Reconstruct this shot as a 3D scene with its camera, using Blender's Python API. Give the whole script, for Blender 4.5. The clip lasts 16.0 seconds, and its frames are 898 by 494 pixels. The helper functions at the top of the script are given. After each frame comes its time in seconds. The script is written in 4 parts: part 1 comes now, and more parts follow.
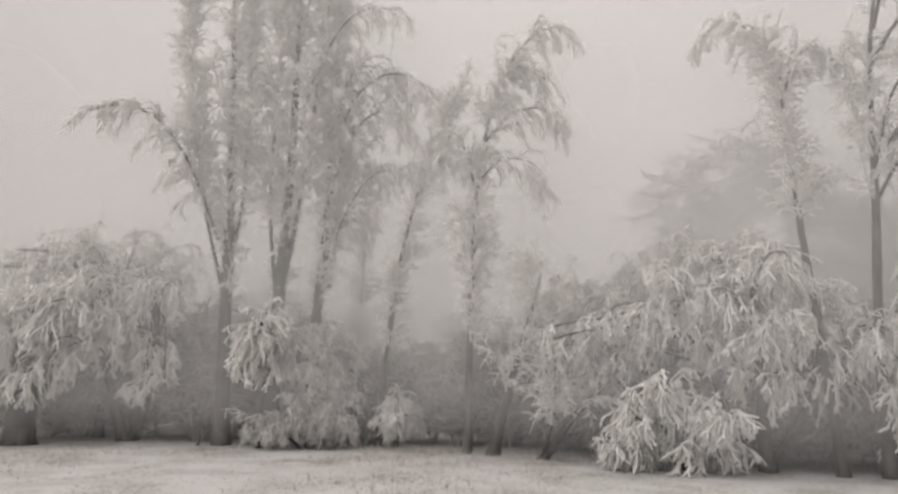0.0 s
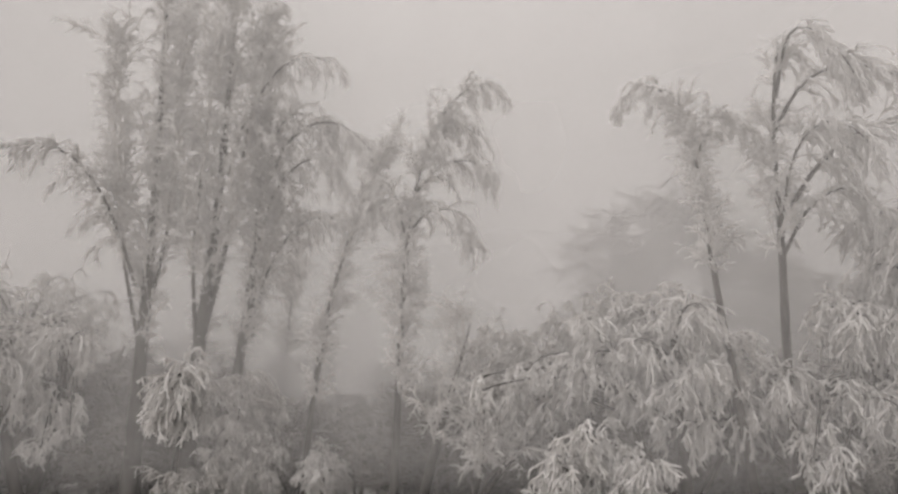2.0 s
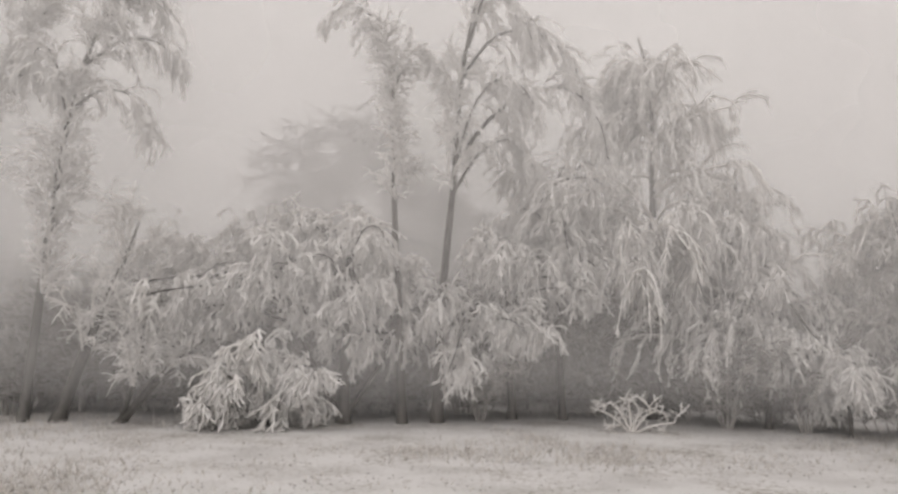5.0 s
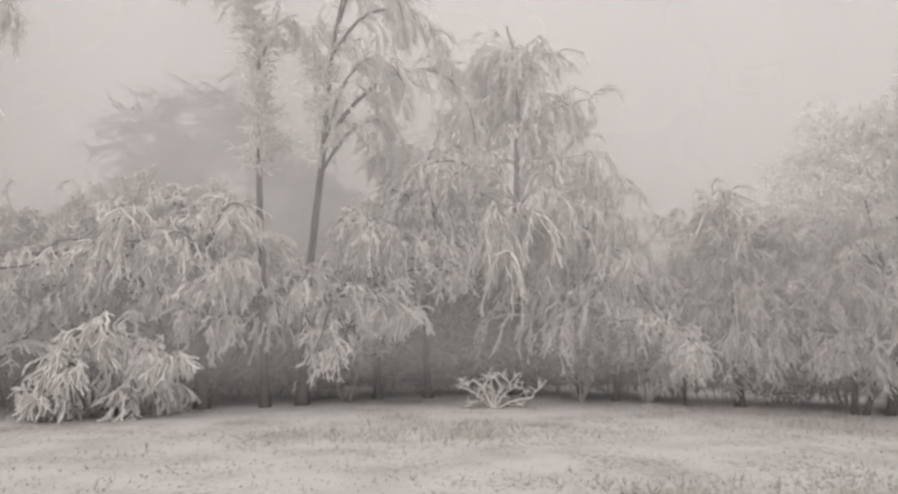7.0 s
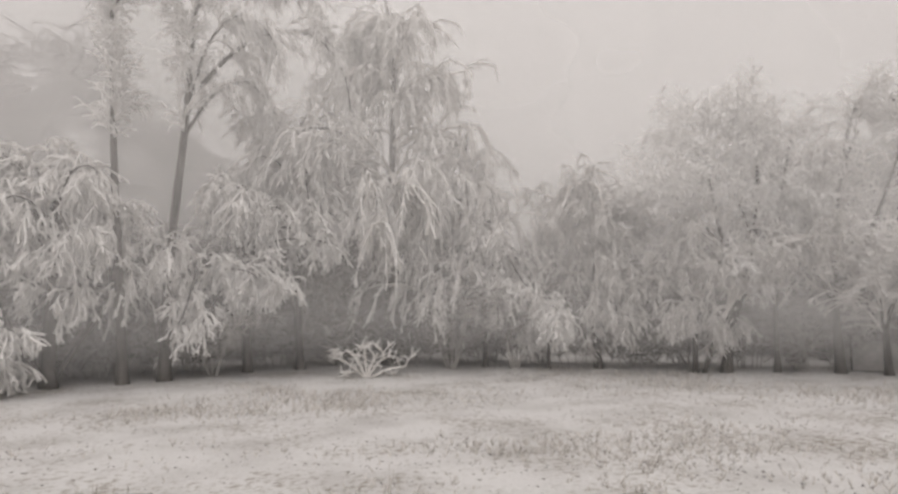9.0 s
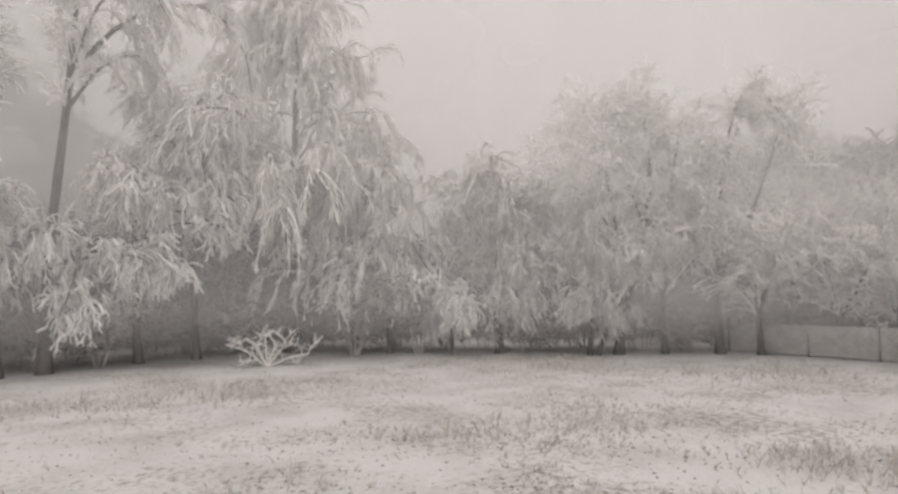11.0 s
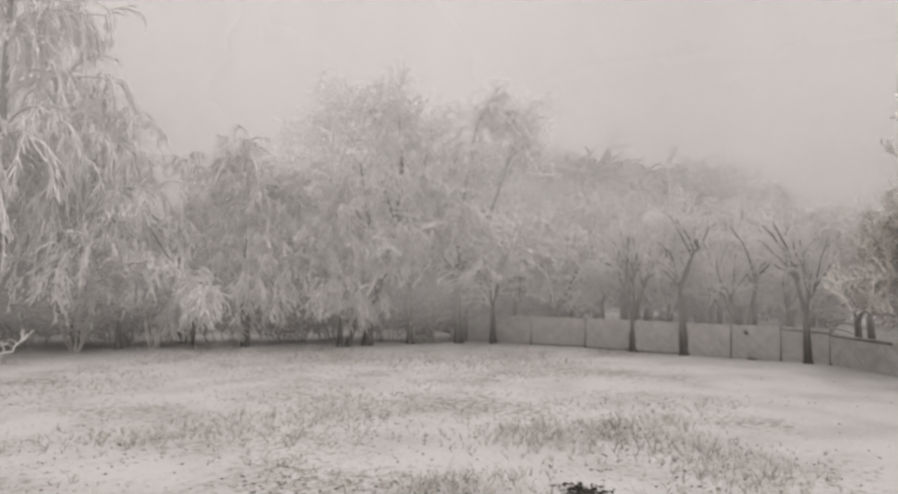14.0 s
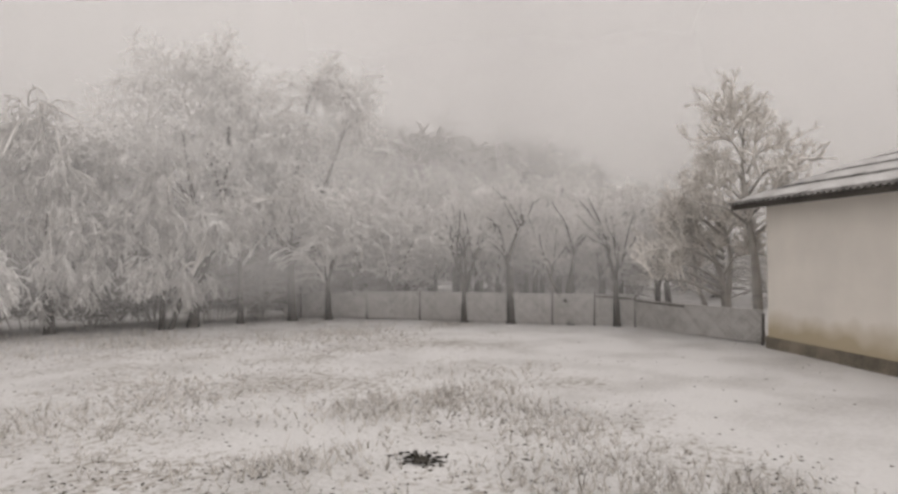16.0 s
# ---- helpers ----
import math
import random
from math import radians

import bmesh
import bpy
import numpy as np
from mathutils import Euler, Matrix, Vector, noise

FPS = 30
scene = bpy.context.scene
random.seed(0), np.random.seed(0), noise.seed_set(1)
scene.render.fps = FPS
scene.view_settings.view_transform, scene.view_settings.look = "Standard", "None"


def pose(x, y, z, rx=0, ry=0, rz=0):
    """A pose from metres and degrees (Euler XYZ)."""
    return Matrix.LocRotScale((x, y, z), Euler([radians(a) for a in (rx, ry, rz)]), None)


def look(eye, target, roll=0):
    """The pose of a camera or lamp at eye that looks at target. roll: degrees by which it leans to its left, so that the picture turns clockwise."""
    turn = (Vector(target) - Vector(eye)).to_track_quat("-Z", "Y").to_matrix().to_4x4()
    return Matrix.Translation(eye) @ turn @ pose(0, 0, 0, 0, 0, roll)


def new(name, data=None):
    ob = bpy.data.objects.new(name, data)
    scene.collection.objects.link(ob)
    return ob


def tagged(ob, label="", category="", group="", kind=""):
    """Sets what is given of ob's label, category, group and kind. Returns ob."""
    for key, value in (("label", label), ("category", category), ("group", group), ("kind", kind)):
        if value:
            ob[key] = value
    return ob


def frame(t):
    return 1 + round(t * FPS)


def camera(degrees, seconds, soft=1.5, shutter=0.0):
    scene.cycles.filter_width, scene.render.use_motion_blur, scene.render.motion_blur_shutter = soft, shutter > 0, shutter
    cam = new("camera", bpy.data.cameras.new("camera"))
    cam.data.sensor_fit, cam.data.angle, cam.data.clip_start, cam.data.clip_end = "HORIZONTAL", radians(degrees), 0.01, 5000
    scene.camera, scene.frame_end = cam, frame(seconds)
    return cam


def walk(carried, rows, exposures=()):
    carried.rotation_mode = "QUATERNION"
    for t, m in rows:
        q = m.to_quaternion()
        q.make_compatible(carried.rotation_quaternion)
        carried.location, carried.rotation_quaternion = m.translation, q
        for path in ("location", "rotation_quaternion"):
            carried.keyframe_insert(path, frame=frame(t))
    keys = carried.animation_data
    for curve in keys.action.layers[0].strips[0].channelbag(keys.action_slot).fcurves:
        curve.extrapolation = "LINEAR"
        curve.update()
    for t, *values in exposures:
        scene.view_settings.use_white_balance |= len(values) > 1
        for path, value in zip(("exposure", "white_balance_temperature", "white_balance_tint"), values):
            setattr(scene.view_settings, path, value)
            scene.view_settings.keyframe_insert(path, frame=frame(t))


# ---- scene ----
# The camera turns on the spot in a snowy yard, from the poplars to the house.
cam = camera(68.2, 16.0, soft=2.8)
YARD = (0.28, -0.05, 1.84)
# seconds, yaw, pitch and roll in degrees
PATH = [
    (0, 52.18, 11.94, 0.67),
    (0.5, 50.79, 12.00, 0.15),
    (1, 48.93, 13.36, -0.14),
    (1.5, 48.14, 15.61, -0.18),
    (2, 45.98, 16.24, -0.05),
    (2.5, 40.57, 14.15, 0.11),
    (3, 37.54, 11.50, -0.04),
    (3.5, 34.22, 9.81, 0.01),
    (4, 27.43, 10.57, -0.46),
    (4.5, 24.07, 10.25, -0.15),
    (5, 18.70, 9.00, 0.88),
    (5.2, 17.63, 9.16, 1.09),
    (7.5, 4.51, 6.66, -0.14),
    (8, 2.19, 5.96, -0.26),
    (8.5, -0.24, 5.48, -0.59),
    (9, -3.59, 4.84, -0.57),
    (11.5, -14.96, 3.26, -0.29),
    (12, -19.22, 2.92, 0.36),
    (12.5, -23.06, 2.58, 0.30),
    (13, -26.83, 2.43, 0.44),
    (13.5, -30.39, 2.48, 0.80),
    (14, -32.94, 2.80, 0.23),
    (14.5, -35.19, 2.74, 0.23),
    (15, -39.74, 2.54, 0.67),
    (15.5, -42.89, 1.70, -0.10),
    (16, -47.11, 0.59, -0.69),
]
EXPOSURES = [(0.0, -0.04), (0.5, -0.06), (1.0, -0.14), (1.5, -0.24), (2.5, -0.25), (3.0, -0.14), (3.5, -0.06), (5.0, -0.02), (7.5, 0.0), (16.0, 0.0)]
walk(cam, [(t, pose(*YARD, 90 + pitch, 0, yaw) @ pose(0, 0, 0, 0, 0, roll)) for t, yaw, pitch, roll in PATH], EXPOSURES)

# ---- light: an overcast, foggy winter sky ----
world = bpy.data.worlds.new("winter_sky")
scene.world = world
world.use_nodes = True
wn = world.node_tree
wn.nodes.clear()
sky = wn.nodes.new("ShaderNodeTexSky")
sky.sky_type, sky.sun_disc = "NISHITA", False
sky.sun_elevation, sky.sun_rotation = radians(32), radians(188)
pale = wn.nodes.new("ShaderNodeHueSaturation")
pale.inputs["Saturation"].default_value = 0.08
wn.links.new(sky.outputs[0], pale.inputs["Color"])
clear = wn.nodes.new("ShaderNodeBackground")
clear.inputs["Strength"].default_value = 0.012
wn.links.new(pale.outputs[0], clear.inputs["Color"])
coord = wn.nodes.new("ShaderNodeTexCoord")
axes = wn.nodes.new("ShaderNodeSeparateXYZ")
wn.links.new(coord.outputs["Generated"], axes.inputs[0])
cloud_ramp = wn.nodes.new("ShaderNodeValToRGB")
cloud_ramp.color_ramp.elements[0].position, cloud_ramp.color_ramp.elements[0].color = 0.0, (0.505, 0.468, 0.450, 1)
cloud_ramp.color_ramp.elements[1].position, cloud_ramp.color_ramp.elements[1].color = 0.5, (0.63, 0.585, 0.562, 1)
wn.links.new(axes.outputs["Z"], cloud_ramp.inputs[0])
zenith = cloud_ramp.color_ramp.elements.new(1.0)
zenith.color = (1.04, 0.975, 0.95, 1)
cloud = wn.nodes.new("ShaderNodeBackground")
cloud.inputs["Strength"].default_value = 1.0
wn.links.new(cloud_ramp.outputs[0], cloud.inputs["Color"])
both = wn.nodes.new("ShaderNodeAddShader")
wn.links.new(clear.outputs[0], both.inputs[0])
wn.links.new(cloud.outputs[0], both.inputs[1])
wout = wn.nodes.new("ShaderNodeOutputWorld")
wn.links.new(both.outputs[0], wout.inputs["Surface"])

sun_data = bpy.data.lights.new("sun", "SUN")
sun_data.energy, sun_data.angle, sun_data.color = 1.2, radians(110), (1.0, 0.94, 0.92)
sun = new("sun", sun_data)
sun.matrix_world = look((-2, -14, 9), (0, 0, 0))


# ---- materials ----
def rgb(v, warm=0.0):
    return (v * (1 + warm), v, v * (1 - 1.4 * warm), 1)


def material(name, low, high, scale=4.0, detail=6.0, rough=0.9, bump=0.3, grain=40.0, island=0.0, patch=None, stretch=(1, 1, 1)):
    """A rough natural surface: two colours mixed by noise at two scales, a bump, and a random shift per piece."""
    m = bpy.data.materials.new(name)
    m.use_nodes = True
    nt = m.node_tree
    b = nt.nodes["Principled BSDF"]
    b.inputs["Roughness"].default_value = rough
    b.inputs["Specular IOR Level"].default_value = 0.25
    co = nt.nodes.new("ShaderNodeTexCoord")
    mp = nt.nodes.new("ShaderNodeMapping")
    mp.inputs["Scale"].default_value = stretch
    nt.links.new(co.outputs["Object"], mp.inputs["Vector"])
    big = nt.nodes.new("ShaderNodeTexNoise")
    big.inputs["Scale"].default_value, big.inputs["Detail"].default_value = scale, detail
    fine = nt.nodes.new("ShaderNodeTexNoise")
    fine.inputs["Scale"].default_value, fine.inputs["Detail"].default_value = grain, 4
    for n in (big, fine):
        nt.links.new(mp.outputs[0], n.inputs["Vector"])
    add = nt.nodes.new("ShaderNodeMath")
    add.operation = "MULTIPLY_ADD"
    add.inputs[1].default_value = 0.35
    nt.links.new(fine.outputs["Fac"], add.inputs[0])
    nt.links.new(big.outputs["Fac"], add.inputs[2])
    fac = add.outputs[0]
    if island:
        geo = nt.nodes.new("ShaderNodeNewGeometry")
        shift = nt.nodes.new("ShaderNodeMath")
        shift.operation = "MULTIPLY_ADD"
        shift.inputs[1].default_value = island
        nt.links.new(geo.outputs["Random Per Island"], shift.inputs[0])
        nt.links.new(fac, shift.inputs[2])
        fac = shift.outputs[0]
    ramp = nt.nodes.new("ShaderNodeValToRGB")
    a, z = patch or (0.45, 0.85)
    ramp.color_ramp.elements[0].position, ramp.color_ramp.elements[0].color = a + island * 0.3, low
    ramp.color_ramp.elements[1].position, ramp.color_ramp.elements[1].color = z + island * 0.6, high
    nt.links.new(fac, ramp.inputs[0])
    nt.links.new(ramp.outputs[0], b.inputs["Base Color"])
    bp = nt.nodes.new("ShaderNodeBump")
    bp.inputs["Strength"].default_value, bp.inputs["Distance"].default_value = bump, 0.02
    nt.links.new(fine.outputs["Fac"], bp.inputs["Height"])
    nt.links.new(bp.outputs[0], b.inputs["Normal"])
    return m


DARK_BARK = material("wet_dark_bark", rgb(0.035, 0.1), rgb(0.17, 0.06), 3.5, grain=24, bump=1.0, patch=(0.55, 1.1), stretch=(1, 1, 0.3))
RIME = material("rime", rgb(0.6, 0.03), rgb(0.86, 0.015), 6, island=0.5, grain=60)
PALE_RIME = material("pale_rime", rgb(0.78, 0.02), rgb(0.93, 0.01), 6, island=0.5, grain=60)
RIME_BARK = material("rime_on_bark", rgb(0.48, 0.05), rgb(0.84, 0.02), 3, island=0.3, grain=30, patch=(0.42, 0.8))
BARK = material("frosted_bark", rgb(0.045, 0.08), rgb(0.22, 0.04), 2.6, grain=22, bump=1.0, patch=(0.55, 1.05), stretch=(1, 1, 0.25))
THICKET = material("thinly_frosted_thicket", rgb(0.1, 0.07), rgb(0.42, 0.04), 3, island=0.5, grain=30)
DULL_RIME = material("dull_rime", rgb(0.42, 0.04), rgb(0.7, 0.02), 6, island=0.5, grain=60)
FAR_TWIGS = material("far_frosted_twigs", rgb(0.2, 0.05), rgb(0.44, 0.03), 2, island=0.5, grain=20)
PLUM_TWIGS = material("rime_on_plum_twigs", rgb(0.38, 0.08), rgb(0.85, 0.03), 5, island=0.6, grain=40, patch=(0.45, 1.0))
CLEAN_SNOW = material("roof_snow", rgb(0.4, 0.02), rgb(0.62, 0.01), 2.2, grain=20, bump=0.4)
GRASS = material("frosted_grass", rgb(0.2, 0.11), rgb(0.7, 0.04), 3, island=0.6, patch=(0.4, 0.9))
LITTER = material("wet_litter", rgb(0.03, 0.08), rgb(0.14, 0.12), 6, island=0.4)
SOIL = material("bare_wet_soil", rgb(0.015, 0.1), rgb(0.07, 0.1), 9, grain=40, bump=1.0)
WIRE = material("rimed_wire", rgb(0.4, 0.03), rgb(0.6, 0.02), 5, island=0.4)
POST = material("weathered_post", rgb(0.07, 0.08), rgb(0.2, 0.05), 5, stretch=(1, 1, 0.2))
SHEET = material("old_slate_sheet", rgb(0.08, 0.05), rgb(0.24, 0.03), 4, grain=30)
BOARD = material("dark_eave_board", rgb(0.04, 0.1), rgb(0.12, 0.08), 3, stretch=(0.3, 0.3, 3))


def stucco():
    """Cream limewash with faint blotches and an ochre tide mark of damp above the foot of the wall."""
    m = material("cream_stucco", rgb(0.7, 0.05), rgb(0.82, 0.055), 0.9, grain=60, bump=0.25, patch=(0.35, 0.8))
    nt = m.node_tree
    b = nt.nodes["Principled BSDF"]
    clean = b.inputs["Base Color"].links[0].from_socket
    co = nt.nodes.new("ShaderNodeTexCoord")
    ax = nt.nodes.new("ShaderNodeSeparateXYZ")
    nt.links.new(co.outputs["Object"], ax.inputs[0])
    wob = nt.nodes.new("ShaderNodeTexNoise")
    wob.inputs["Scale"].default_value = 1.6
    nt.links.new(co.outputs["Object"], wob.inputs["Vector"])
    high = nt.nodes.new("ShaderNodeMath")
    high.operation = "MULTIPLY_ADD"
    high.inputs[1].default_value = -0.6
    nt.links.new(wob.outputs["Fac"], high.inputs[0])
    nt.links.new(ax.outputs["Z"], high.inputs[2])
    ramp = nt.nodes.new("ShaderNodeValToRGB")
    e = ramp.color_ramp.elements
    e[0].position, e[0].color = 0.0, (0.8, 0.8, 0.8, 1)
    e[1].position, e[1].color = 0.42, (0, 0, 0, 1)
    nt.links.new(high.outputs[0], ramp.inputs[0])
    mix = nt.nodes.new("ShaderNodeMix")
    mix.data_type = "RGBA"
    nt.links.new(ramp.outputs[0], mix.inputs["Factor"])
    nt.links.new(clean, mix.inputs["A"])
    mix.inputs["B"].default_value = (0.44, 0.36, 0.21, 1)
    nt.links.new(mix.outputs["Result"], b.inputs["Base Color"])
    return m


def thin_snow():
    """Thin snow over a rough meadow: white drifts, greyer trodden places, and fine flecks of soil and grass that gather in patches."""
    m = material("thin_snow", rgb(0.43, 0.025), rgb(0.61, 0.012), 0.8, grain=16, bump=0.9, patch=(0.4, 0.75))
    nt = m.node_tree
    b = nt.nodes["Principled BSDF"]
    white = b.inputs["Base Color"].links[0].from_socket
    co = nt.nodes.new("ShaderNodeTexCoord")
    fleck = nt.nodes.new("ShaderNodeTexNoise")
    fleck.inputs["Scale"].default_value, fleck.inputs["Detail"].default_value, fleck.inputs["Roughness"].default_value = 9.0, 7, 0.7
    where = nt.nodes.new("ShaderNodeTexNoise")
    where.inputs["Scale"].default_value, where.inputs["Detail"].default_value = 0.55, 3
    for n in (fleck, where):
        nt.links.new(co.outputs["Object"], n.inputs["Vector"])
    total = nt.nodes.new("ShaderNodeMath")
    total.operation = "MULTIPLY_ADD"
    total.inputs[1].default_value = 0.55
    nt.links.new(where.outputs["Fac"], total.inputs[0])
    nt.links.new(fleck.outputs["Fac"], total.inputs[2])
    # the strip before the house wall is clean drifted snow
    strip = nt.nodes.new("ShaderNodeVectorMath")
    strip.operation = "DOT_PRODUCT"
    strip.inputs[1].default_value = (0.7793, -0.6266, 0)
    nt.links.new(co.outputs["Object"], strip.inputs[0])
    clean = nt.nodes.new("ShaderNodeMapRange")
    clean.inputs["From Min"].default_value, clean.inputs["From Max"].default_value = 3.6, 4.6
    clean.inputs["To Min"].default_value, clean.inputs["To Max"].default_value = 0.0, -0.35
    nt.links.new(strip.outputs["Value"], clean.inputs["Value"])
    left = nt.nodes.new("ShaderNodeMath")
    nt.links.new(total.outputs[0], left.inputs[0])
    nt.links.new(clean.outputs[0], left.inputs[1])
    total = left
    ramp = nt.nodes.new("ShaderNodeValToRGB")
    e = ramp.color_ramp.elements
    e[0].position, e[0].color = 0.80, (0, 0, 0, 1)
    e[1].position, e[1].color = 0.95, (0.75, 0.75, 0.75, 1)
    nt.links.new(total.outputs[0], ramp.inputs[0])
    mix = nt.nodes.new("ShaderNodeMix")
    mix.data_type = "RGBA"
    nt.links.new(ramp.outputs[0], mix.inputs["Factor"])
    nt.links.new(white, mix.inputs["A"])
    mix.inputs["B"].default_value = (0.2, 0.17, 0.13, 1)
    nt.links.new(mix.outputs["Result"], b.inputs["Base Color"])
    return m


STUCCO = stucco()
SNOW = thin_snow()
PLINTH = material("damp_plinth", rgb(0.09, 0.14), rgb(0.26, 0.14), 2, grain=30, bump=0.6)


def fog(name, share, foot, fade):
    """Hanging fog: lets most of what is behind it through and scatters daylight; thin at the ground and wispy."""
    m = bpy.data.materials.new(name)
    m.use_nodes = True
    nt = m.node_tree
    nt.nodes.clear()
    out = nt.nodes.new("ShaderNodeOutputMaterial")
    mix = nt.nodes.new("ShaderNodeMixShader")
    gone = nt.nodes.new("ShaderNodeBsdfTransparent")
    near = nt.nodes.new("ShaderNodeBsdfDiffuse")
    near.inputs["Color"].default_value = (0.93, 0.92, 0.91, 1)
    co = nt.nodes.new("ShaderNodeTexCoord")
    ax = nt.nodes.new("ShaderNodeSeparateXYZ")
    nt.links.new(co.outputs["Object"], ax.inputs[0])
    ramp = nt.nodes.new("ShaderNodeMapRange")
    ramp.interpolation_type = "SMOOTHSTEP"
    ramp.inputs["From Min"].default_value, ramp.inputs["From Max"].default_value = -0.2, foot
    ramp.inputs["To Min"].default_value, ramp.inputs["To Max"].default_value = 0.0, share
    nt.links.new(ax.outputs["Z"], ramp.inputs["Value"])
    top = nt.nodes.new("ShaderNodeMapRange")
    top.interpolation_type = "SMOOTHSTEP"
    top.inputs["From Min"].default_value, top.inputs["From Max"].default_value = fade
    top.inputs["To Min"].default_value, top.inputs["To Max"].default_value = 1.0, 0.0
    nt.links.new(ax.outputs["Z"], top.inputs["Value"])
    wisp = nt.nodes.new("ShaderNodeTexNoise")
    wisp.inputs["Scale"].default_value, wisp.inputs["Detail"].default_value = 0.09, 3
    nt.links.new(co.outputs["Object"], wisp.inputs["Vector"])
    vary = nt.nodes.new("ShaderNodeMapRange")
    vary.inputs["From Min"].default_value, vary.inputs["From Max"].default_value = 0.3, 0.7
    vary.inputs["To Min"].default_value, vary.inputs["To Max"].default_value = 0.8, 1.12
    nt.links.new(wisp.outputs["Fac"], vary.inputs["Value"])
    a = nt.nodes.new("ShaderNodeMath")
    a.operation = "MULTIPLY"
    nt.links.new(ramp.outputs[0], a.inputs[0])
    nt.links.new(top.outputs[0], a.inputs[1])
    c = nt.nodes.new("ShaderNodeMath")
    c.operation = "MULTIPLY"
    nt.links.new(a.outputs[0], c.inputs[0])
    nt.links.new(vary.outputs[0], c.inputs[1])
    nt.links.new(c.outputs[0], mix.inputs["Fac"])
    nt.links.new(gone.outputs[0], mix.inputs[1])
    nt.links.new(near.outputs[0], mix.inputs[2])
    nt.links.new(mix.outputs[0], out.inputs["Surface"])
    return m


# ---- mesh helpers ----
def mesh_from(name, verts, quads, tris=None):
    """A mesh from arrays of places, quads and triangles."""
    me = bpy.data.meshes.new(name)
    quads = np.asarray(quads, np.int32).reshape(-1, 4)
    tris = np.asarray(tris if tris is not None else [], np.int32).reshape(-1, 3)
    me.vertices.add(len(verts))
    me.vertices.foreach_set("co", np.asarray(verts, np.float32).ravel())
    loops = np.concatenate([quads.ravel(), tris.ravel()])
    me.loops.add(len(loops))
    me.loops.foreach_set("vertex_index", loops)
    starts = np.concatenate([np.arange(len(quads)) * 4, len(quads) * 4 + np.arange(len(tris)) * 3]).astype(np.int32)
    me.polygons.add(len(starts))
    me.polygons.foreach_set("loop_start", starts)
    me.update(calc_edges=True)
    return me


def thing(name, place, label, category, group="", kind=""):
    ob = new(name)
    ob.location = place
    return tagged(ob, label, category, group, kind)


def part(name, me, mat, parent, label="", smooth=True):
    if isinstance(me, bmesh.types.BMesh):
        bm, me = me, bpy.data.meshes.new(name)
        bm.to_mesh(me)
        bm.free()
    ob = new(name, me)
    me.materials.append(mat)
    if smooth:
        me.polygons.foreach_set("use_smooth", np.ones(len(me.polygons), bool))
    ob.parent = parent
    if label:
        tagged(ob, label)
    return ob


def unit(v):
    return v / np.maximum(np.linalg.norm(v, axis=-1, keepdims=True), 1e-9)


def tubes(paths, radii, sides=3, flat=1.0):
    """Tapered tubes round many paths at once: paths (n, k, 3), radii (n, k). Returns places and quads."""
    n, k, _ = paths.shape
    way = unit(np.gradient(paths, axis=1))
    ref = np.where(np.abs(way[:, :1, 2:]) > 0.8, np.array([1.0, 0.2, 0.0]), np.array([0.0, 0.0, 1.0]))
    a = unit(np.cross(way, ref))
    b = np.cross(way, a)
    ang = np.arange(sides) * 2 * math.pi / sides
    ring = a[:, :, None] * np.cos(ang)[:, None] + b[:, :, None] * np.sin(ang)[:, None] * flat
    verts = paths[:, :, None] + ring * radii[:, :, None, None]
    i = np.arange(n * k * sides).reshape(n, k, sides)
    nxt = np.roll(i, -1, axis=2)
    quads = np.stack([i[:, :-1], nxt[:, :-1], nxt[:, 1:], i[:, 1:]], -1)
    return verts.reshape(-1, 3), quads.reshape(-1, 4)


def tube_mesh(name, sets, sides=3):
    vs, qs, off = [], [], 0
    for paths, radii in sets:
        if len(paths):
            v, q = tubes(paths, radii, sides)
            vs.append(v)
            qs.append(q + off)
            off += len(v)
    return mesh_from(name, np.concatenate(vs), np.concatenate(qs))


def along(paths, idx, u):
    """The place and direction at the share u of the paths idx."""
    k = paths.shape[1]
    f = np.clip(u * (k - 1), 0, k - 1.001)
    j = f.astype(int)
    a, b = paths[idx, j], paths[idx, j + 1]
    return a + (b - a) * (f - j)[:, None], unit(b - a)


def sprout(rng, parents, n, lo, hi, length, spread, lift, droop, r, k=5, taper=0.4, wild=0.12, vary=0.45):
    """n shoots from each parent between its shares lo and hi. droop bends them to the ground; taper shortens those near the tip."""
    idx = np.repeat(np.arange(len(parents)), n)
    u = rng.uniform(lo, hi, len(idx))
    at, way = along(parents, idx, u)
    side = unit(rng.normal(size=(len(idx), 3)))
    side = unit(side - way * (side * way).sum(-1, keepdims=True))
    d = unit(way * (1 - spread) + side * spread + np.array([0, 0, lift]))
    size = length * (1 - taper * (u - lo) / max(hi - lo, 1e-6)) * rng.uniform(1 - vary, 1 + vary, len(idx))
    pts = [at]
    bend = droop * rng.uniform(0.6, 1.4, len(idx))
    for s in range(k - 1):
        pts.append(pts[-1] + d * (size / (k - 1))[:, None])
        d = d + rng.normal(size=d.shape) * wild
        d[:, 2] -= bend / (k - 1)
        d = unit(d)
    paths = np.stack(pts, 1)
    thick = rng.uniform(0.75, 1.3, (len(idx), 1))
    return paths, np.linspace(r[0], r[1], k)[None] * thick


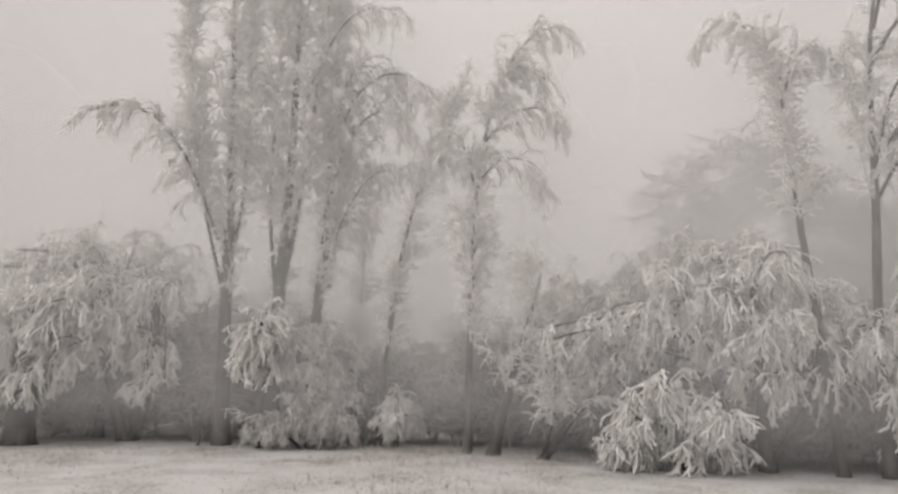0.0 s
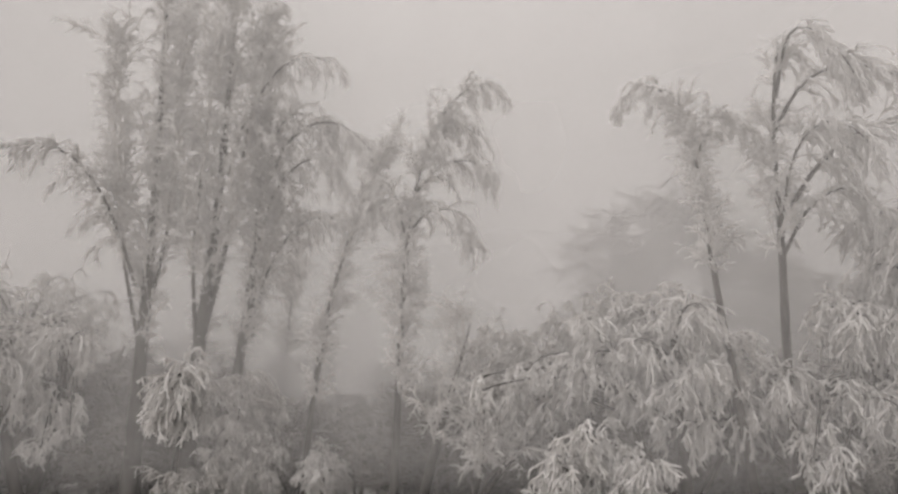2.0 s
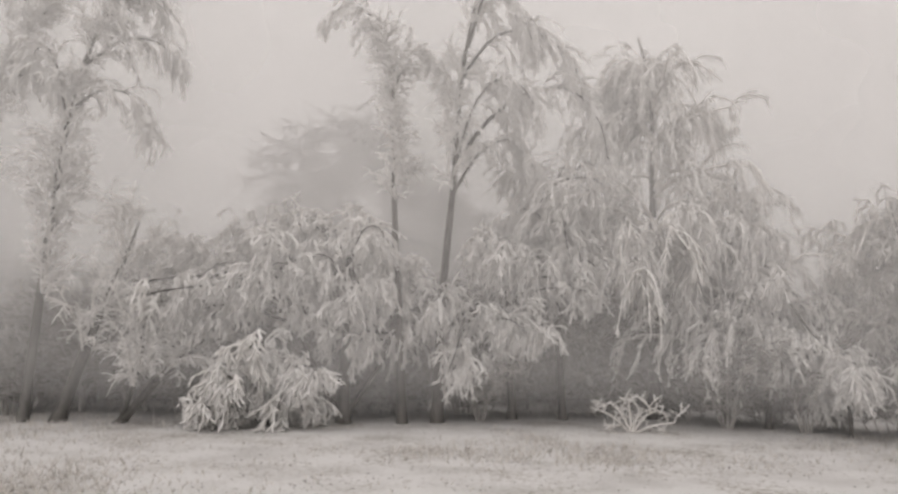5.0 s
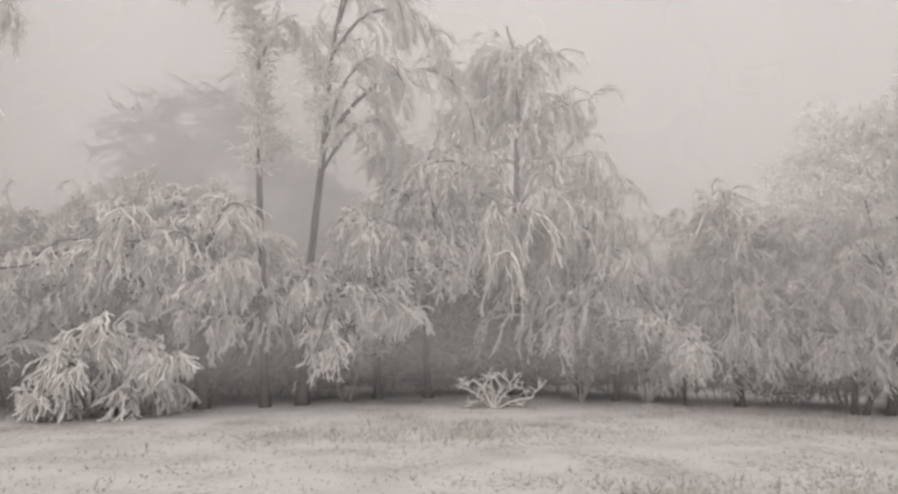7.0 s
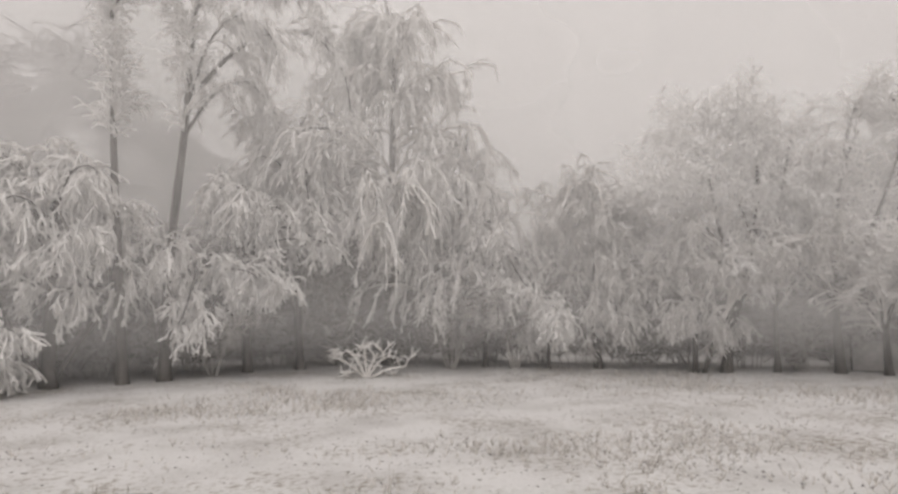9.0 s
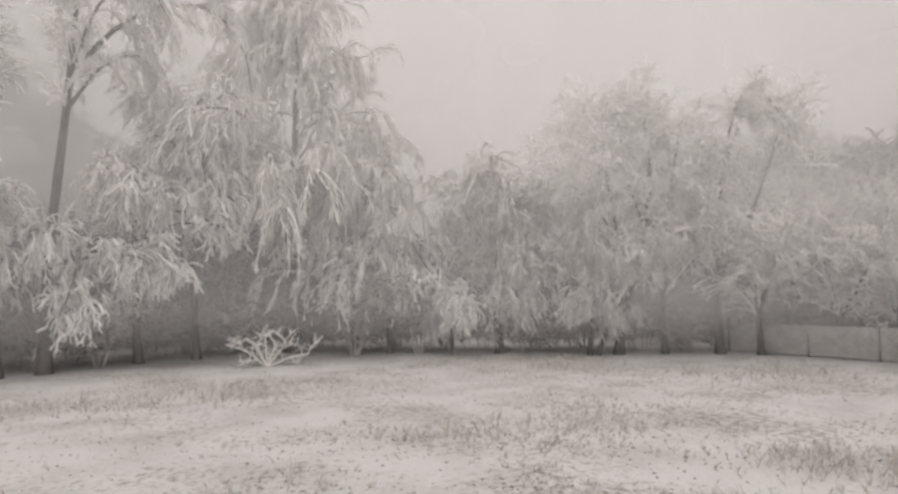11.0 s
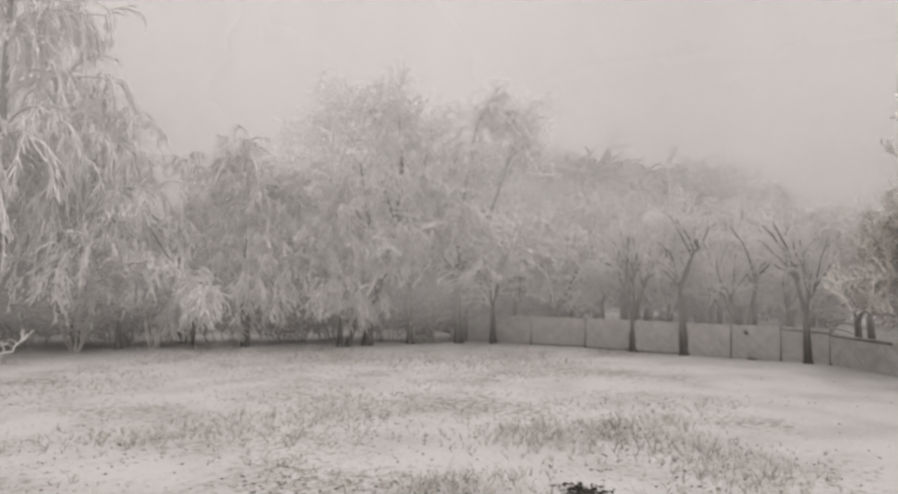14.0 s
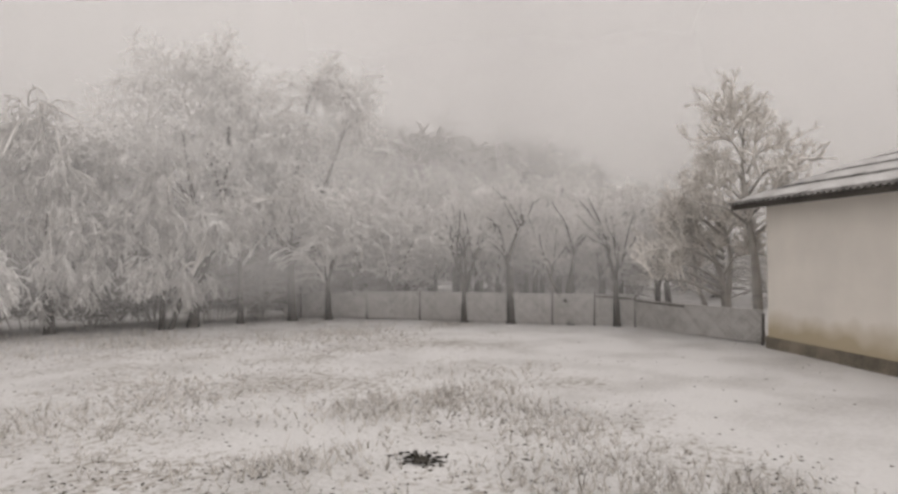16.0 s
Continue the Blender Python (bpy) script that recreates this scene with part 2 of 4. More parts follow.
def spine(points, k=14):
    """A smooth path of k places through the given ones."""
    p = np.array(points, float)
    t = np.r_[0, np.cumsum(np.linalg.norm(np.diff(p, axis=0), axis=1))]
    s = np.linspace(0, t[-1], k)
    out = np.stack([np.interp(s, t, p[:, c]) for c in range(3)], -1)
    for _ in range(2):
        out[1:-1] = (out[:-2] + 2 * out[1:-1] + out[2:]) / 4
    return out


# How the kinds of tree branch: (shoots, from, to, length, spread, lift, droop, radii, rings, taper)
POPLAR = [
    (40, 0.2, 0.96, 3.1, 0.105, 0.12, 0.12, (0.036, 0.016), 8, 0.45),
    (11, 0.1, 1.0, 0.6, 0.36, 0.0, 0.9, (0.022, 0.015), 4, 0.2),
    (5, 0.1, 1.0, 0.33, 0.45, 0.0, 1.1, (0.021, 0.010), 3, 0.2),
]
PLUME = [
    (22, 0.2, 1.0, 1.45, 0.42, 0.0, 2.6, (0.020, 0.013), 7, 0.3),
    (15, 0.1, 1.0, 0.44, 0.4, -0.1, 1.8, (0.023, 0.010), 3, 0.2),
]
PLUM = [
    (6, 0.4, 1.0, 0.8, 0.55, 0.4, 0.1, (0.022, 0.013), 7, 0.35),
    (6, 0.1, 1.0, 0.45, 0.55, 0.3, 0.0, (0.014, 0.010), 5, 0.3),
    (6, 0.05, 1.0, 0.16, 0.55, 0.25, 0.0, (0.012, 0.008), 3, 0.2),
]
WEEPER = [
    (54, 0.2, 1.0, 4.4, 0.8, 0.35, 1.25, (0.06, 0.02), 9, 0.86),
    (15, 0.2, 1.0, 1.7, 0.5, 0.0, 3.0, (0.026, 0.018), 8, 0.3),
    (10, 0.1, 1.0, 0.36, 0.36, -0.15, 0.9, (0.024, 0.016), 3, 0.2),
]
VASE = [
    (9, 0.25, 1.0, 2.0, 0.55, 0.4, 0.1, (0.03, 0.014), 8, 0.5),
    (8, 0.15, 1.0, 1.1, 0.52, 0.12, 0.4, (0.014, 0.011), 6, 0.3),
    (6, 0.1, 1.0, 0.5, 0.5, 0.0, 0.7, (0.013, 0.010), 4, 0.3),
    (3, 0.1, 1.0, 0.22, 0.55, 0.0, 0.7, (0.012, 0.008), 3, 0.2),
]
ORCHARD = [
    (7, 0.62, 1.0, 1.35, 0.5, 0.5, 0.3, (0.03, 0.013), 7, 0.2),
    (8, 0.15, 1.0, 0.7, 0.55, 0.2, 0.5, (0.014, 0.009), 5, 0.3),
    (6, 0.1, 1.0, 0.3, 0.5, 0.1, 0.3, (0.010, 0.006), 3, 0.2),
]
BRUSH = [
    (7, 0.15, 1.0, 1.5, 0.45, 0.3, 0.7, (0.024, 0.012), 5, 0.3),
    (7, 0.1, 1.0, 0.65, 0.55, 0.0, 0.7, (0.019, 0.012), 4, 0.3),
    (3, 0.1, 1.0, 0.32, 0.5, 0.0, 0.6, (0.019, 0.009), 3, 0.2),
]
TANGLE = [
    (7, 0.1, 1.0, 0.9, 0.5, 0.25, 0.6, (0.022, 0.013), 4, 0.3),
    (7, 0.1, 1.0, 0.45, 0.6, 0.0, 0.5, (0.021, 0.010), 3, 0.3),
]
LEANER = [
    (15, 0.3, 1.0, 1.9, 0.5, 0.35, 0.6, (0.035, 0.014), 7, 0.4),
    (9, 0.1, 1.0, 0.8, 0.55, 0.05, 0.7, (0.017, 0.011), 5, 0.3),
    (6, 0.1, 1.0, 0.3, 0.55, 0.0, 0.7, (0.016, 0.009), 3, 0.2),
]
ANTLERS = [
    (4, 0.2, 1.0, 0.55, 0.7, 0.1, 0.2, (0.02, 0.015), 6, 0.2),
    (5, 0.2, 1.0, 0.28, 0.7, 0.1, 0.1, (0.017, 0.01), 4, 0.2),
]
FAR_BRUSH = [
    (8, 0.05, 1.0, 1.5, 0.55, 0.2, 0.7, (0.04, 0.03), 5, 0.3),
    (6, 0.1, 1.0, 0.75, 0.6, 0.0, 0.6, (0.046, 0.024), 3, 0.3),
]
GHOST = [
    (22, 0.12, 1.0, 2.6, 0.52, 0.4, 0.3, (0.06, 0.022), 5, 0.4),
    (8, 0.15, 1.0, 1.4, 0.6, 0.2, 0.4, (0.04, 0.026), 3, 0.3),
    (4, 0.1, 1.0, 0.85, 0.6, 0.1, 0.5, (0.055, 0.028), 3, 0.2),
]


def tree(name, base, stems, kind, seed, label, category="tree", group="", height=None, width=None, shift=(0, 0), limbs=(), plumes=(),
         skirt=0.15, wild=0.14, bark=BARK, twig=None, joined=False, spray=1.0):
    """A tree on its base. stems and limbs: (points relative to the base, foot radius, tip radius). The crown is grown along them by kind,
    then brought to the given height and half width; plumes are limbs that arch over with hanging sprays of the given size."""
    rng = np.random.default_rng(seed)
    twig = twig or (PALE_RIME if name == "poplar_tree" else RIME)
    wild = 0.08 if kind is WEEPER else wild
    sp = [(spine(p), np.linspace(a, b, 14) * (1 + 0.05 * rng.normal(size=14))) for p, a, b in stems]
    for p, r in sp:
        r[0] *= 1.35
    lp = [(spine(p), np.linspace(a, b, 14)) for p, a, b in limbs]
    pp = [(spine(p), np.linspace(a, b, 14)) for p, a, b in plumes]
    sets = []
    grown = np.stack([p for p, _ in sp + lp])
    level = grown
    for count, lo, hi, length, spread, lift, droop, r, k, taper in kind:
        level, radii = sprout(rng, level, count, lo, hi, length, spread, lift, droop, r, k, taper, wild)
        sets.append((level, radii))
    if height or width:
        allp = np.concatenate([p.reshape(-1, 3) for p, _ in sets])
        top = np.percentile(allp[:, 2], 99.3)
        mid = np.array([grown[:, -1, 0].mean(), grown[:, -1, 1].mean(), 0])
        fz = height / top if height else 1
        fw = width / np.percentile(np.linalg.norm((allp - mid)[:, :2], axis=1), 94) if width else 1
        if kind is ORCHARD:
            fw = min(max(fw, 0.8), 1.15)

        def placed(p, f):
            up = np.clip(p[..., 2:] / top, 0, 1)
            q = (p - mid * up) * (f, f, fz) + mid * up + up * np.array([*shift, 0])
            return q

        sets = [(placed(p, fw), r) for p, r in sets]
        if kind is GHOST:
            # shoots that would stand out of the rounded crown bend back into it
            heart = np.array([*(mid[:2] + shift), 0.3 * height])
            reach = np.array([1.08 * width, 1.08 * width, 0.74 * height])
            for p, _ in sets:
                off = (p - heart) / reach
                off[..., 2] = np.maximum(off[..., 2], 0)
                far = np.linalg.norm(off, axis=-1, keepdims=True)
                near = np.where(far > 0.75, 0.75 + np.tanh((far - 0.75) / 1.28), far)
                bent = heart + (p - heart) * near / np.maximum(far, 1e-6)
                p[..., :2] = bent[..., :2]
                p[..., 2] = np.where(p[..., 2] > heart[2], bent[..., 2], p[..., 2])
        for p, _ in sets:
            # hanging ends that would reach the ground stop at the skirt, unevenly
            low = skirt * (0.5 + rng.random((len(p), 1)))
            p[..., 2] = np.where(p[..., 2] < low * 2, low + (p[..., 2] - np.minimum(p[..., 2], 0)) / 2 + 0.12 * np.tanh(np.minimum(p[..., 2], 0)), p[..., 2])
            p[..., 2] = np.maximum(p[..., 2], 0.03)
        sp = [(placed(p, 1), r) for p, r in sp]
        lp = [(placed(p, 1), r) for p, r in lp]
    twigs = sets if joined else sets[1:]
    boughs = [] if joined else [(p[None], r[None]) for p, r in zip(*sets[0])]
    for p, r in pp:
        level = p[None]
        for n, (count, lo, hi, length, spread, lift, droop, rr, k, taper) in enumerate(PLUME):
            level, radii = sprout(rng, level, round(count * (2 * spray if n == 0 else 1)), lo, hi, length * spray, spread, lift, droop, rr, k, taper)
            twigs.append((level, radii))
    ob = thing(name, base, label, category, group)
    for p, r in sp:
        part("trunk", tube_mesh("trunk", [(p[None], r[None])], 9), bark, ob)
    for p, r in lp + pp:
        part("limb", tube_mesh("limb", [(p[None], r[None])], 6), bark, ob)
    for p, r in boughs:
        part("branch", tube_mesh("branch", [(p, r)], 4), PLUM_TWIGS if kind is PLUM else bark if kind is ORCHARD else RIME_BARK, ob)
    part("crown", tube_mesh("crown", twigs, 3), twig, ob, "fine twigs white with rime")
    return ob


# ---- ground ----
def snow_height(x, y):
    h = 0.05 * noise.noise(Vector((x * 0.25, y * 0.25, 3.1))) + 0.02 * noise.noise(Vector((x * 1.3, y * 1.3, 7.7)))
    return h * min(1.0, 60 / (1 + abs(x) + abs(y)))


def graded(near, step, far, growth=1.35):
    out = list(np.arange(0, near, step))
    d = step
    while out[-1] < far:
        d *= growth
        out.append(out[-1] + d)
    return np.array(out)


half = graded(32, 0.36, 2500)
gx = np.concatenate([-half[:0:-1], half])
gy = np.concatenate([-half[:0:-1], half])
gverts = [(x, y, snow_height(x, y)) for y in gy for x in gx]
gi = np.arange(len(gx) * len(gy)).reshape(len(gy), len(gx))
gq = np.stack([gi[:-1, :-1], gi[:-1, 1:], gi[1:, 1:], gi[1:, :-1]], -1)
ground = part("ground", mesh_from("ground", gverts, gq), SNOW, None)
tagged(ground, "thin trodden snow over rough winter grass", "snowy ground", kind="structure")

# ---- trees of the front row ----
def relative(base, pts):
    return [(x - base[0], y - base[1], z) for x, y, z in pts]


def scaled(kind, f):
    """The same way of branching with the first shoots shorter or longer."""
    return [(*kind[0][:3], kind[0][3] * f, *kind[0][4:]), *kind[1:]]


def upright(h, lean=(0, 0), bow=0.15, seed=0):
    rng = np.random.default_rng(seed)
    out = [(0, 0, -0.1)]
    for s in (0.25, 0.5, 0.75, 1.0):
        out.append((lean[0] * s + rng.normal() * bow * s, lean[1] * s + rng.normal() * bow * s, h * s))
    return out


def at(azimuth, z, distance):
    """A place seen from the middle of the yard: the azimuth counted to the left of +y, the height, the distance over the ground."""
    return (YARD[0] - distance * math.sin(radians(azimuth)), YARD[1] + distance * math.cos(radians(azimuth)), z)


def run(distance, *places, towards=0.0):
    """Stem or limb through (azimuth, height) places at one distance, its end nearer by towards."""
    last = max(len(places) - 1, 1)
    return [at(a, z, distance - towards * n / last) for n, (a, z) in enumerate(places)]


def stem(base, distance, places, r0, r1, towards=0.0):
    return (relative(base, run(distance, *places, towards=towards)), r0, r1)


# ---- poplars ----
POPLAR_GROUP = "poplars behind the yard"
d = 22.6
b = at(70.3, 0, d)
tree("poplar_tree", b, [stem(b, d, [(70.3, -0.1), (70.9, 5.0), (71.1, 8.9), (72.1, 15.2), (72.4, 18.0)], 0.25, 0.04)], POPLAR, 11,
     "tall slim poplar with a bare grey trunk and rimed upper boughs", group=POPLAR_GROUP, spray=0.9,
     limbs=[stem(b, d, [(71.0, 4.6), (73.5, 8.1), (75.0, 11.7), (75.8, 15.2)], 0.07, 0.02), stem(b, d, [(70.8, 5.3), (69.9, 8.3), (70.3, 13.1), (70.4, 16.5)], 0.07, 0.02, 0.5)],
     plumes=[stem(b, d, [(71.8, 6.5), (73.5, 8.1), (75.2, 9.4), (77.6, 10.4), (80.2, 10.6), (82.3, 10.0)], 0.07, 0.015, 0.6)])
d = 22.3
b = at(66.6, 0, d)
tree("poplar_tree", b, [stem(b, d, [(66.6, -0.1), (66.7, 2.2), (66.6, 5.4), (66.2, 9.0), (66.3, 13.2), (66.4, 18.0)], 0.25, 0.04)], POPLAR, 12,
     "tall poplar heavy with rime and dense upright boughs", group=POPLAR_GROUP,
     limbs=[stem(b, d, [(66.6, 4.5), (65.4, 7.5), (64.6, 11.0), (63.5, 17.0)], 0.11, 0.02), stem(b, d, [(66.6, 4.0), (67.9, 7.5), (67.8, 12.0), (67.6, 16.0)], 0.08, 0.02, 0.4)],
     plumes=[stem(b, d, [(65.6, 10.5), (65.1, 12.2), (62.3, 14.8), (59.7, 15.5), (57.4, 15.2)], 0.07, 0.015, 0.4)])
d = 22.7
b = at(64.1, 0, d)
tree("poplar_tree", b, [stem(b, d, [(64.1, -0.1), (63.6, 3.2), (63.1, 6.1), (62.7, 9.2), (63.2, 12.4), (62.4, 15.9)], 0.2, 0.03)], scaled(POPLAR, 0.8), 13,
     "poplar with long rimed sprays arching over to one side", group=POPLAR_GROUP,
     limbs=[stem(b, d, [(63.4, 4.6), (62.1, 7.6), (61.4, 10.4)], 0.08, 0.03)],
     plumes=[stem(b, d, [(62.7, 9.2), (61.5, 11.8), (59.0, 13.0), (56.1, 13.1), (53.1, 11.8)], 0.08, 0.015, 0.5), stem(b, d, [(62.8, 8.2), (61.8, 10.1), (59.9, 11.3), (57.3, 11.6), (55.7, 10.5)], 0.07, 0.015, 0.8),
             stem(b, d, [(62.6, 10.4), (61.8, 12.8), (60.2, 13.6), (58.2, 13.2), (57.0, 12.2)], 0.06, 0.015), stem(b, d, [(62.5, 5.1), (62.0, 7.2), (59.7, 9.1), (57.1, 9.6), (55.3, 9.3)], 0.07, 0.015)])
d = 27.0
b = at(59.9, 0, d)
tree("poplar_tree", b, [stem(b, d, [(60.1, -0.1), (59.9, 3.5), (59.6, 6.5), (59.4, 10.4)], 0.09, 0.02)], scaled(POPLAR, 0.45), 18,
     "faint thin young poplar standing back in the fog", group=POPLAR_GROUP)
d = 21.6
b = at(57.8, 0, d)
tree("poplar_tree", b, [stem(b, d, [(57.8, -0.1), (57.5, 2.5), (57.0, 4.3), (56.2, 6.6), (54.8, 8.6), (53.0, 10.5), (51.6, 11.9)], 0.12, 0.025)], scaled(POPLAR, 0.55), 14,
     "thin leaning young poplar white with rime", group=POPLAR_GROUP, bark=DARK_BARK, spray=0.7,
     plumes=[stem(b, d, [(55.6, 7.4), (53.8, 9.3), (51.6, 9.7), (50.3, 9.0)], 0.04, 0.012)])
d = 19.6
b = at(50.5, 0, d)
tree("poplar_tree", b, [stem(b, d, [(50.5, -0.1), (50.3, 3.1), (50.1, 5.7), (49.6, 8.4), (48.8, 10.2), (46.4, 12.1)], 0.13, 0.03)], [(40, 0.2, 0.96, 1.5, 0.17, 0.1, 0.3, (0.03, 0.013), 7, 0.4)] + POPLAR[1:], 15,
     "slender poplar bowed over by rime", group=POPLAR_GROUP, spray=0.75,
     plumes=[stem(b, d, [(49.1, 9.3), (46.7, 10.3), (44.1, 10.5), (41.8, 9.9)], 0.05, 0.012), stem(b, d, [(49.6, 8.0), (47.8, 8.8), (45.5, 8.8), (44.0, 7.8)], 0.05, 0.012),
             stem(b, d, [(48.0, 10.9), (46.2, 12.3), (43.7, 13.2), (41.6, 13.1)], 0.045, 0.012), stem(b, d, [(49.7, 7.6), (51.0, 9.4), (52.0, 9.8), (52.8, 9.0)], 0.04, 0.012), stem(b, d, [(48.8, 10.2), (46.8, 11.4), (45.0, 11.8), (43.2, 11.3)], 0.04, 0.012)])
d = 17.7
b = at(22.4, 0, d)
tree("poplar_tree", b, [stem(b, d, [(22.4, -0.1), (22.9, 2.6), (23.4, 4.6), (23.8, 7.3), (23.9, 9.7), (25.0, 10.7)], 0.13, 0.03)],
     [(22, 0.5, 0.98, 0.95, 0.17, 0.1, 0.4, (0.028, 0.012), 7, 0.3)] + POPLAR[1:], 16,
     "slim bent poplar with sparse rimed sprays", group=POPLAR_GROUP, bark=DARK_BARK, spray=0.6,
     plumes=[stem(b, d, [(24.0, 9.6), (25.5, 11.0), (27.2, 11.6), (29.2, 11.4), (30.7, 10.7)], 0.04, 0.012), stem(b, d, [(23.7, 9.2), (23.1, 10.0), (21.6, 10.4), (20.1, 9.9)], 0.035, 0.012)])
d = 17.9
b = at(19.5, 0, d)
tree("poplar_tree", b, [stem(b, d, [(19.5, -0.1), (19.5, 2.1), (18.9, 4.8), (18.2, 6.8), (18.1, 8.8), (17.3, 10.9), (16.4, 12.1)], 0.15, 0.03)],
     [(14, 0.5, 0.98, 1.2, 0.3, 0.3, 0.6, (0.028, 0.012), 7, 0.3)] + POPLAR[1:], 17,
     "slim dark-stemmed poplar with wide arching sprays", group=POPLAR_GROUP, bark=DARK_BARK, spray=0.85,
     plumes=[stem(b, d, [(18.2, 7.0), (15.5, 8.4), (11.4, 9.4), (8.0, 9.5), (5.3, 8.6), (4.9, 7.3)], 0.07, 0.015, -0.8), stem(b, d, [(17.2, 10.5), (15.7, 12.3), (14.5, 12.6), (12.3, 11.7), (11.2, 10.4)], 0.05, 0.015),
             stem(b, d, [(17.6, 9.6), (15.6, 10.7), (13.4, 11.2), (10.4, 11.0), (7.4, 10.1), (7.0, 9.2)], 0.05, 0.015, -0.5), stem(b, d, [(18.4, 6.2), (16.3, 7.4), (13.5, 8.0), (11.5, 7.2)], 0.05, 0.015, -0.6),
             stem(b, d, [(18.3, 6.6), (17.0, 8.6), (14.6, 9.6), (12.5, 9.4), (11.0, 8.4)], 0.05, 0.015, 0.4)])


# ---- fruit trees whose boughs end in hanging bunches ----
def bunch_tree(name, base, distance, stems, fork, bunches, seed, label, category="tree", group="rimed fruit trees", fine=1.0, boughs=3, depth=0.7, bark=DARK_BARK):
    """A tree with boughs from its fork (share of the stem) to bunches of rimed twigs: (azimuth, height, half width, hanging length)."""
    r = np.random.default_rng(seed)
    ob = thing(name, base, label, category, group)
    sp = [(spine(p), np.linspace(a, z, 14) * (1 + 0.05 * r.normal(size=14))) for p, a, z in stems]
    for p, w in sp:
        w[0] *= 1.35
        part("trunk", tube_mesh("trunk", [(p[None], w[None])], 9), bark, ob)
    for azimuth, z, half_width, drop in bunches:
        goal = np.array(relative(base, [at(azimuth, z, distance + r.uniform(-depth, depth))])[0])
        near = min(sp, key=lambda q: np.linalg.norm(q[0][-1] - goal))[0]
        paths = []
        for _ in range(boughs):
            end = goal + r.normal(size=3) * np.array([0.55, 0.55, 0.22]) * half_width
            start = near[min(13, int(14 * r.uniform(fork, 1.0)))]
            span = np.linalg.norm((end - start)[:2])
            top = max(start[2], end[2]) + 0.12 * span
            mid = (start + end) / 2 + r.normal(size=3) * 0.1 * span
            mid[2] = 0.35 * (start[2] + end[2]) / 2 + 0.65 * top
            paths.append(spine([start, mid, end, end + (end - mid) * np.array([0.25, 0.25, 0]) - np.array([0, 0, 0.25 * drop])]))
        paths = np.stack(paths)
        for p in paths:
            part("branch", tube_mesh("branch", [(p[None], np.linspace(0.045, 0.018, 14)[None])], 5), RIME_BARK if fine < 0.8 else BARK, ob)
        first, w1 = sprout(r, paths, 6, 0.4, 1.0, half_width * 1.15, 0.66, 0.1, 1.1, (0.02 * fine, 0.022 * fine), 6, 0.2, 0.22)
        second, w2 = sprout(r, first, 5, 0.15, 1.0, drop, 0.4, -0.3, 2.1, (0.022 * fine, 0.027 * fine), 7, 0.2, 0.24, 0.6)
        third, w3 = sprout(r, second, 4, 0.2, 0.95, 0.24, 0.55, -0.35, 0.7, (0.024 * fine, 0.019 * fine), 3, 0.2, 0.22, 0.5)
        for p in (first, second, third):
            p[..., 2] = np.maximum(p[..., 2], 0.03)
        part("spray", tube_mesh("spray", [(first, w1), (second, w2), (third, w3)], 3), RIME if fine >= 0.8 else DULL_RIME, ob, "hanging twigs thick with white rime")
    return ob


d = 17.9
b = at(27.3, 0, d)
bunch_tree("fruit_tree", b, d - 0.3, [stem(b, d, [(27.3, -0.1), (27.4, 1.2), (27.2, 2.7), (27.6, 4.2)], 0.2, 0.07), stem(b, d, [(27.0, 0.2), (25.0, 1.2), (23.6, 1.9), (23.0, 3.0)], 0.08, 0.04), stem(b, d, [(27.6, 0.2), (29.4, 1.0), (31.5, 2.6), (33.0, 4.0)], 0.09, 0.04)],
           0.55, [(28.0, 5.2, 0.75, 0.8), (25.3, 5.0, 0.6, 0.75), (30.0, 5.4, 0.7, 0.6), (33.6, 4.2, 0.8, 0.6), (36.0, 3.7, 0.6, 0.55), (28.3, 3.5, 0.7, 0.75), (26.0, 3.4, 0.6, 0.7), (30.3, 4.3, 0.6, 0.6), (22.0, 2.7, 0.5, 0.95), (22.8, 4.0, 0.45, 0.6),
                  (38.0, 2.8, 0.45, 0.5), (42.0, 3.3, 0.35, 0.5), (41.6, 2.6, 0.3, 0.45), (24.0, 4.4, 0.45, 0.5), (31.0, 2.9, 0.5, 0.5), (27.4, 2.2, 0.45, 0.5)], 22,
           "wide fruit tree with bunches of thick rimed fingers hanging low")
bunch_tree("fruit_tree", b := at(33.5, 0, 17.0), 16.7, [stem(b, 17.0, [(33.5, -0.1), (33.4, 0.8), (33.7, 1.6)], 0.08, 0.05), stem(b, 17.0, [(33.3, 0.0), (36.0, 0.5), (37.0, 1.0)], 0.05, 0.03)],
           0.5, [(34.0, 1.85, 0.55, 0.6), (36.2, 1.3, 0.5, 0.55), (31.9, 1.3, 0.5, 0.55), (34.4, 1.0, 0.6, 0.5), (30.0, 0.7, 0.5, 0.4), (37.4, 0.7, 0.4, 0.4), (33.0, 0.6, 0.5, 0.35)], 40, "low heap of rimed twigs drooping to the snow")
d = 19.0
